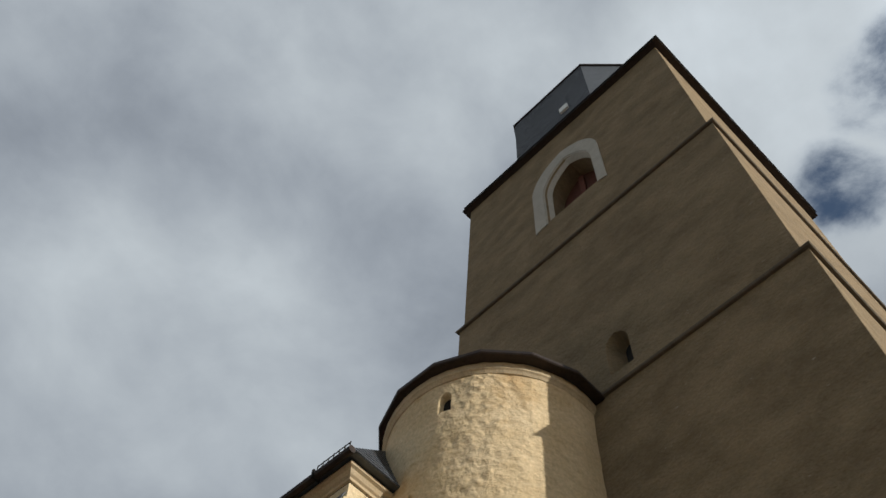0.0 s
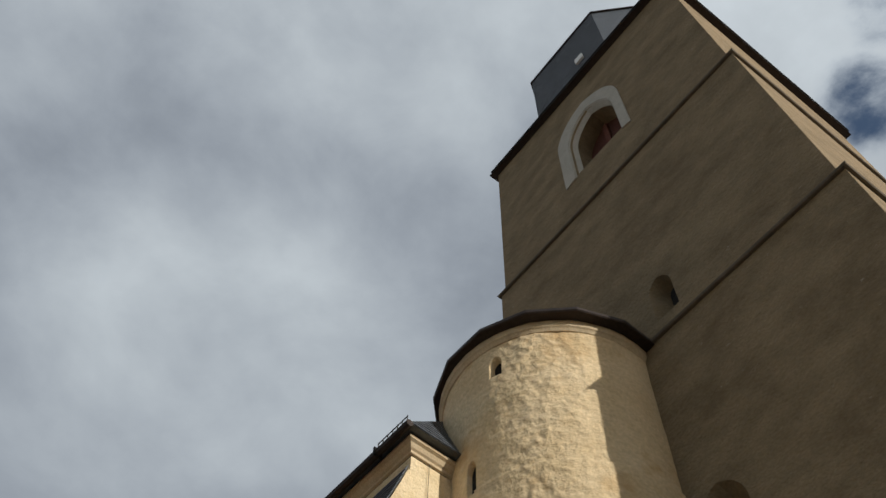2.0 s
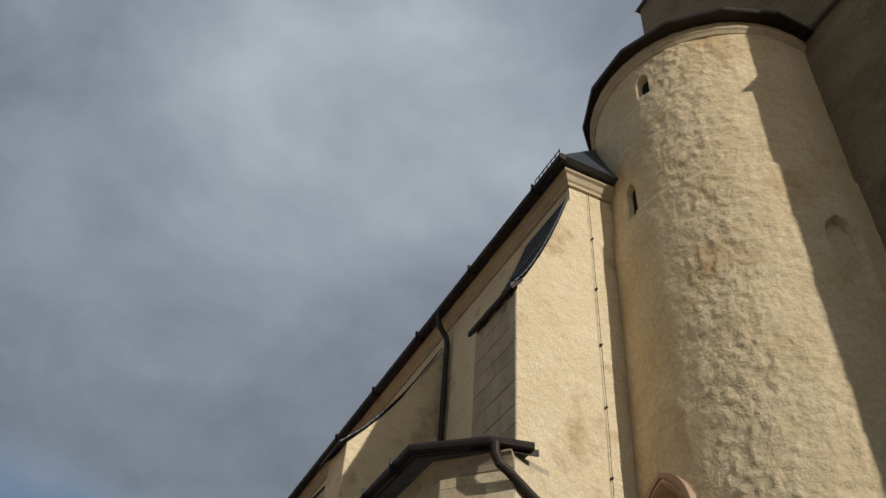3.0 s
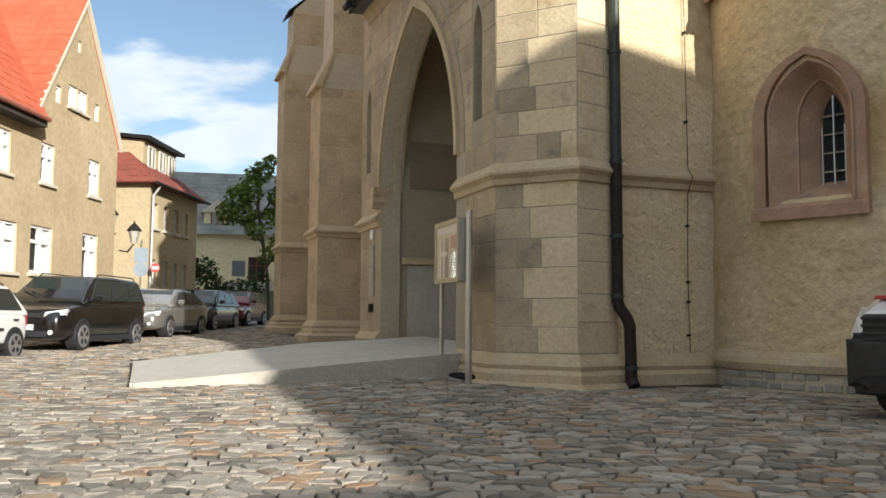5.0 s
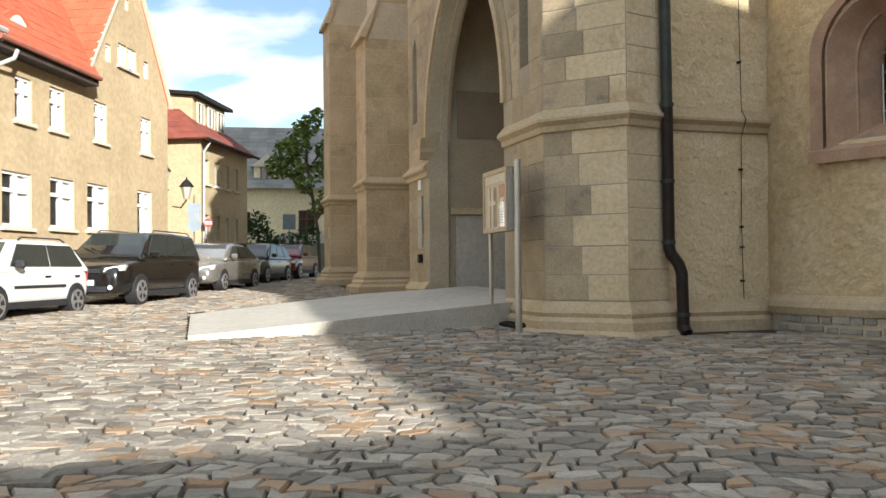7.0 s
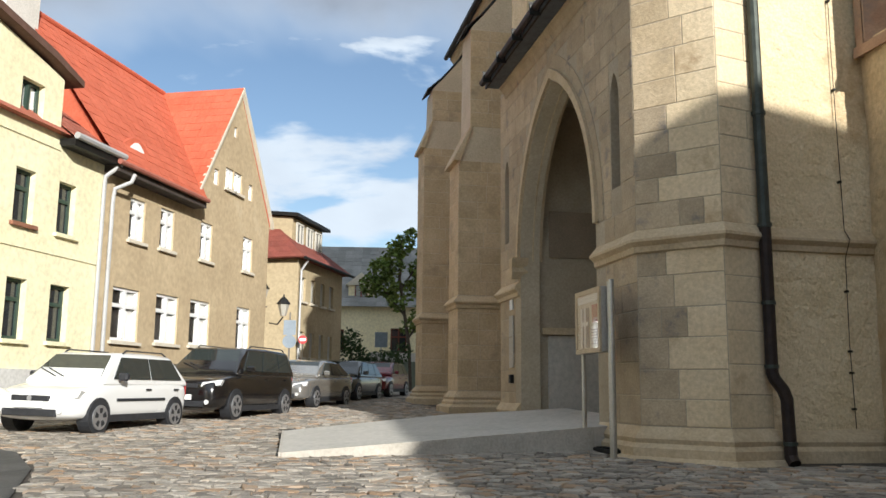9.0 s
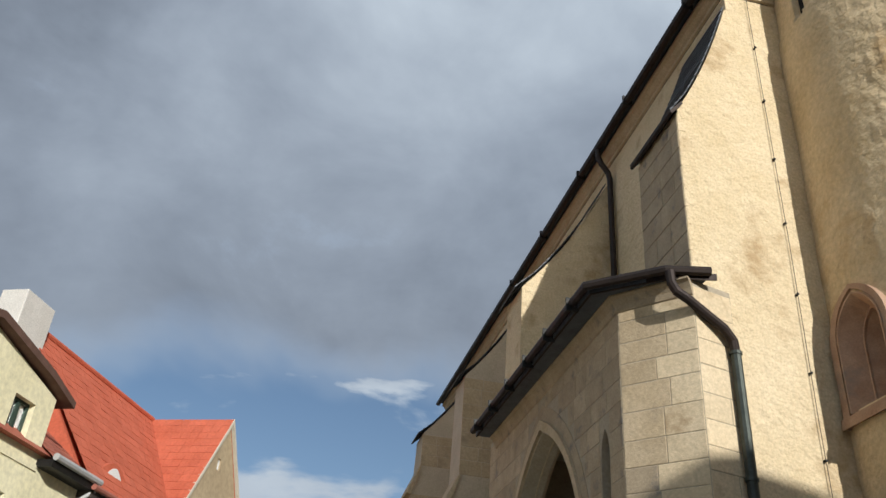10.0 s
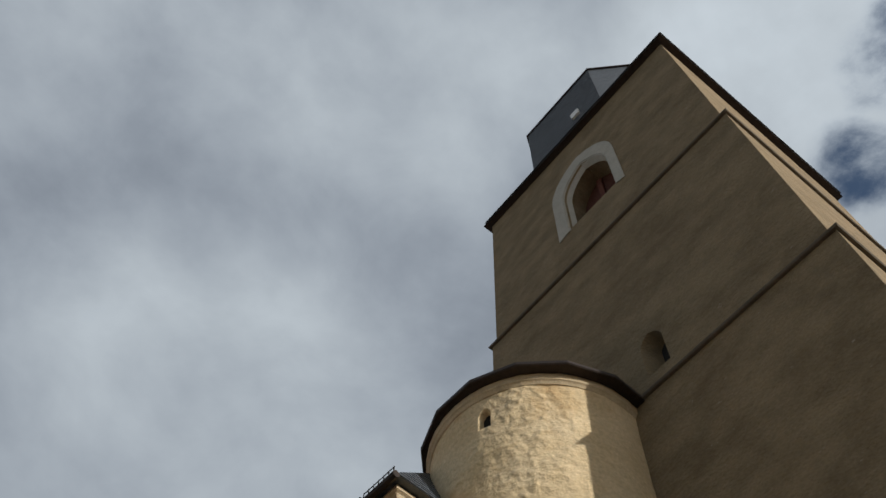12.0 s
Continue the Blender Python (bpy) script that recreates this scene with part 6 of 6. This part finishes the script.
            for s in range(5):
                a = s * 2 * math.pi / 5
                part("rim_gap", turned(prism([(-0.025, wheel * 0.25), (0.025, wheel * 0.25), (0.05, wheel * 0.56), (-0.05, wheel * 0.56)], -0.004, 0.004, "y"), Matrix.Translation((x, y + side * 0.14, wheel)) @ Matrix.Rotation(a, 4, "Y")), PLASTIC, wh)
    part("grille", box(-0.015, -hw * 0.42, hood - 0.29, 0.05, hw * 0.42, hood - 0.2, 0.01), PLASTIC, c)
    part("badge", tube([(-0.022, 0, hood - 0.245), (-0.012, 0, hood - 0.245)], 0.045, 12), RIM, c, "round chrome badge")
    for side in (-1, 1):
        part("fog_lamp", tube([(-0.0, side * hw * 0.68, 0.4), (0.06, side * hw * 0.68, 0.4)], 0.05, 12), LAMP, c)
        part("wiper", tube([(xs(zb, a0, a1) - 0.06, side * 0.08 + 0.1, zb + 0.02), (xs(zb + 0.14, a0, a1) - 0.06, side * 0.08 + 0.52, zb + 0.16)], 0.01, 5), PLASTIC, c)
    part("lower_grille", box(-0.02, -hw * 0.6, 0.3, 0.06, hw * 0.6, 0.42, 0.01), PLASTIC, c)
    if plate:
        part("number_plate", box(-0.035, -0.26, 0.44, -0.012, 0.26, 0.55), WHITE, c, "blank white number plate")
        part("number_plate", box(L - 0.02, -0.26, 0.6, L + 0.012, 0.26, 0.71), WHITE, c)
    if rails:
        for side in (-1, 1):
            y = side * (wc - ti - 0.03)
            part("roof_rail", tube([(a1 + 0.15, y, H - 0.03), (a1 + 0.25, y, H + 0.025), (r0 - 0.3, y, H + 0.025), (r0 - 0.15, y, H - 0.03)], 0.015, 6), PLASTIC, c)
    c.matrix_basis = m
    return c


CARGLASS = glass_mat("car_glass", (0.03, 0.036, 0.034), 0.02)
CARGLASS.node_tree.nodes["Principled BSDF"].inputs["Specular IOR Level"].default_value = 0.7
LAMP = glass_mat("lamp_glass", (0.62, 0.62, 0.60), 0.08)
STREET = math.degrees(math.atan2(FU.y, FU.x))


def parked(x, y, turn=0.0):
    # the point is the near front wheel's foot
    return pose(x, y, ground_z(y) + 0.01, math.degrees(math.atan(0.022)), 0, STREET + turn)


def nose_from_wheel(x, y, over, hw, turn=0.0):
    a = radians(STREET + turn)
    ux, uy = math.cos(a), math.sin(a)
    # nearer flank is on the right of the way from nose to tail
    return x - ux * over - uy * (hw - 0.02), y - uy * over + ux * (hw - 0.02)


for (nm, label, wx, wy, L, W, H, hood, belt, a0, a1, r0, r1, col, kw) in (
    ("hatchback_car", "small white hatchback car parked at the kerb", -2.9, 15.85, 3.85, 1.66, 1.43, 0.84, 0.88, 0.85, 1.5, 3.3, 3.78, paint("white_car_paint", (0.72, 0.72, 0.70), 0.0), dict(front_over=0.72, rear_over=0.6, wheel=0.285, rub=True, rails=True)),
    ("van_car", "black family van car with roof rails parked at the kerb", -0.78, 19.75, 4.36, 1.75, 1.64, 0.98, 1.03, 0.95, 1.7, 4.1, 4.3, paint("black_car_paint", (0.008, 0.007, 0.007), 0.0), dict(front_over=0.85, rear_over=0.7, wheel=0.32, rails=True)),
    ("sedan_car", "silver-grey sloping hatchback car parked at the kerb", 1.25, 25.3, 4.4, 1.7, 1.42, 0.86, 0.92, 1.05, 1.95, 3.1, 4.25, paint("silver_car_paint", (0.30, 0.29, 0.27), 0.6), dict(front_over=0.85, rear_over=0.85, wheel=0.3)),
    ("compact_car", "dark blue-black compact car parked at the kerb", 3.0, 30.7, 4.1, 1.73, 1.45, 0.85, 0.9, 0.95, 1.7, 3.4, 4.0, paint("dark_car_paint", (0.015, 0.02, 0.022)), dict(front_over=0.85, rear_over=0.7, wheel=0.3)),
    ("compact_car", "dark red compact car parked at the kerb", 4.75, 35.2, 4.0, 1.7, 1.45, 0.85, 0.9, 0.95, 1.7, 3.4, 3.9, paint("red_car_paint", (0.16, 0.012, 0.02)), dict(front_over=0.8, rear_over=0.7, wheel=0.3)),
):
    nx, ny = nose_from_wheel(wx, wy, kw["front_over"], W / 2)
    car(nm, label, parked(nx, ny), L, W, H, hood, belt, a0, a1, r0, r1, col, **kw)

# white delivery van in front of the turret
vn = thing("delivery_van", "white delivery van with dark grey bumper and grille", "van", "parked cars")
VANW = paint("white_van_paint", (0.74, 0.74, 0.73), 0.0)
secs = []
for x, zb, zt, w in ((0.10, 0.62, 0.98, 0.78), (0.2, 0.5, 1.16, 0.9), (0.55, 0.45, 1.34, 0.97), (1.0, 0.45, 1.46, 1.0), (1.9, 0.45, 2.35, 0.98), (2.2, 0.45, 2.5, 0.97), (4.0, 0.45, 2.5, 0.97), (4.1, 0.5, 2.4, 0.94)):
    secs.append([(x, -w, zb), (x, -w, zt - 0.25), (x, -w + 0.08, zt - 0.08), (x, -w + 0.25, zt), (x, w - 0.25, zt), (x, w - 0.08, zt - 0.08), (x, w, zt - 0.25), (x, w, zb)])
vb_ = part("body", loft_sections(secs), VANW, vn)
bm = loft_sections([[(x, -w, zb), (x, -w - 0.01, zt), (x, w + 0.01, zt), (x, w, zb)] for x, zb, zt, w in ((-0.02, 0.42, 0.88, 0.55), (0.02, 0.3, 0.92, 0.8), (0.2, 0.26, 0.92, 0.96), (0.5, 0.24, 0.9, 1.01), (0.62, 0.3, 0.66, 1.01))])
bmesh.ops.bevel(bm, geom=list(bm.edges), offset=0.07, segments=3, affect="EDGES")
part("bumper", bm, PLASTIC, vn, "dark grey plastic bumper")
gr = part("grille", box(0.03, -0.62, 0.86, 0.2, 0.62, 1.12, 0.02), PLASTIC, vn)
for z in (0.9, 0.98, 1.06):
    part("slat", box(-0.005, -0.6, z, 0.06, 0.6, z + 0.035, 0.006), PLASTIC, gr)
part("lower_grille", box(-0.03, -0.5, 0.3, 0.06, 0.5, 0.4, 0.01), IRON, vn)
part("number_plate", box(-0.05, -0.26, 0.5, -0.025, 0.26, 0.61), WHITE, vn, "blank white number plate with blue end")
part("plate_strip", box(-0.052, 0.215, 0.5, -0.049, 0.26, 0.61), mat("plate_blue", (0.02, 0.06, 0.35), (0.03, 0.08, 0.4), 3, 0.5), vn)
part("logo", box(0.36, 0.55, 1.28, 0.5, 0.72, 1.32, 0.005), SIGNRED, vn, "red shape of the lettering on the bonnet")
for side in (-1, 1):
    part("headlight", loft([(0.12, side * 0.65, 0.95), (0.3, side * 0.94, 0.98), (0.45, side * 0.97, 1.2), (0.2, side * 0.66, 1.12)], [(0.3, side * 0.6, 0.95), (0.5, side * 0.9, 0.98), (0.6, side * 0.9, 1.2), (0.4, side * 0.6, 1.12)]), LAMP, vn)
    for x in (0.95, 3.3):
        bm = tube([(x, side * 0.78, 0.33), (x, side * 0.98, 0.33)], 0.33, 20)
        wh = part("wheel", bm, RUBBER, vn)
        part("rim", tube([(x, side * 0.97, 0.33), (x, side * 0.99, 0.33)], 0.21, 16), RIM, wh)
    part("side_window", loft([(1.2, side * 1.0, 1.5), (2.0, side * 0.985, 1.5), (2.0, side * 0.975, 2.1), (1.75, side * 0.98, 2.1)], [(1.2, side * 0.97, 1.5), (2.0, side * 0.955, 1.5), (2.0, side * 0.945, 2.1), (1.75, side * 0.95, 2.1)]), CARGLASS, vn)
part("windscreen", loft([(1.0, -0.85, 1.5), (1.0, 0.85, 1.5), (1.75, 0.8, 2.25), (1.75, -0.8, 2.25)], [(1.1, -0.85, 1.45), (1.1, 0.85, 1.45), (1.85, 0.8, 2.2), (1.85, -0.8, 2.2)]), CARGLASS, vn)
vn.matrix_basis = pose(7.3, 6.36, ground_z(6.3), 0, 0, 3)


# ---------------------------------------------------------------- cobbles
ROT = radians(-17)
CU, CV = Vector((math.cos(ROT), math.sin(ROT))), Vector((-math.sin(ROT), math.cos(ROT)))
rg = random.Random(12)
ROW, LEN = 0.15, 0.195
NROW, NCOL = 240, 108
B0, A0 = -2.2, -10.8
joints = {}


def joint(i, k):
    """Corner k of the joint line between rows i - 1 and i; two corners a stone."""
    if (i, k) not in joints:
        a = A0 + k * LEN / 2 + rg.uniform(-0.066, 0.066)
        b = B0 + i * ROW + rg.uniform(-0.062, 0.062) + 0.06 * math.sin(k * 0.17 + i * 0.23) + 0.04 * math.sin(k * 0.41)
        joints[(i, k)] = (a, b)
    return joints[(i, k)]


def on_plan(a, b):
    p = CU * a + CV * b
    return p.x, p.y


def paved(x, y):
    if x < -1.75 and y < 15.9:
        edge = np.interp(y, [3.0, 6.0, 8.6, 10.6, 12.6, 14.2, 15.2], [-1.6, -1.9, -2.25, -2.6, -3.3, -4.6, -7.0])
        if x < edge + 0.05:
            return False
    if 0.1 < x and 11.7 + x * 0.15 < y < 17.2:
        return False
    if x > 4.8 and y > 11.3:
        return False
    if x + (y - 10.3) * 0.9 > 5.8 and 10.2 < y < 11.4:
        return False
    if (x - TC[0]) ** 2 + (y - TC[1]) ** 2 < 3.22 ** 2:
        return False
    return x < 11.3


near = []
V, F = [], []
for i in range(NROW):
    for j in range(NCOL):
        k = 2 * j + (i % 2)
        poly = [joint(i, k), joint(i, k + 1), joint(i, k + 2), joint(i + 1, k + 2), joint(i + 1, k + 1), joint(i + 1, k)]
        ca, cb = sum(p[0] for p in poly) / 6, sum(p[1] for p in poly) / 6
        x, y = on_plan(ca, cb)
        if not paved(x, y):
            continue
        h = rg.uniform(-0.009, 0.009)
        ta, tb = rg.uniform(-0.045, 0.045), rg.uniform(-0.045, 0.045)
        vs = []
        for f, dz in ((0.93, -0.05), (0.905, -0.006), (0.82, 0.009)):
            for a, b in poly:
                aa, bb = ca + (a - ca) * f, cb + (b - cb) * f
                px, py = on_plan(aa, bb)
                vs.append((px, py, ground_z(py) + dz + h + (aa - ca) * ta + (bb - cb) * tb))
        fs = [tuple(range(12, 18))]
        for o in (0, 6):
            for q in range(6):
                r = (q + 1) % 6
                fs.append((o + q, o + r, o + 6 + r, o + 6 + q))
        if 2.3 < cb < 4.05 and -2.6 < ca < 3.0 and len(near) < 300:
            near.append((vs, fs))
        else:
            o = len(V)
            V += vs
            F += [tuple(o + q for q in f) for f in fs]
rest = mesh_part("cobble_paving", V, F, COBBLE)
tagged(rest, "uneven grey and ochre cobblestones of the square", "cobbles", kind="stuff")
for vs, fs in near:
    mesh_part("cobble", vs, fs, COBBLE, ground)
bm = bmesh.new()
bed = [bm.verts.new((x, y, ground_z(y) - 0.018)) for x, y in (on_plan(A0, B0), on_plan(A0 + NCOL * LEN, B0), on_plan(A0 + NCOL * LEN, B0 + NROW * ROW), on_plan(A0, B0 + NROW * ROW))]
bm.faces.new(bed)
part("sand_bed", bm, SAND, ground)
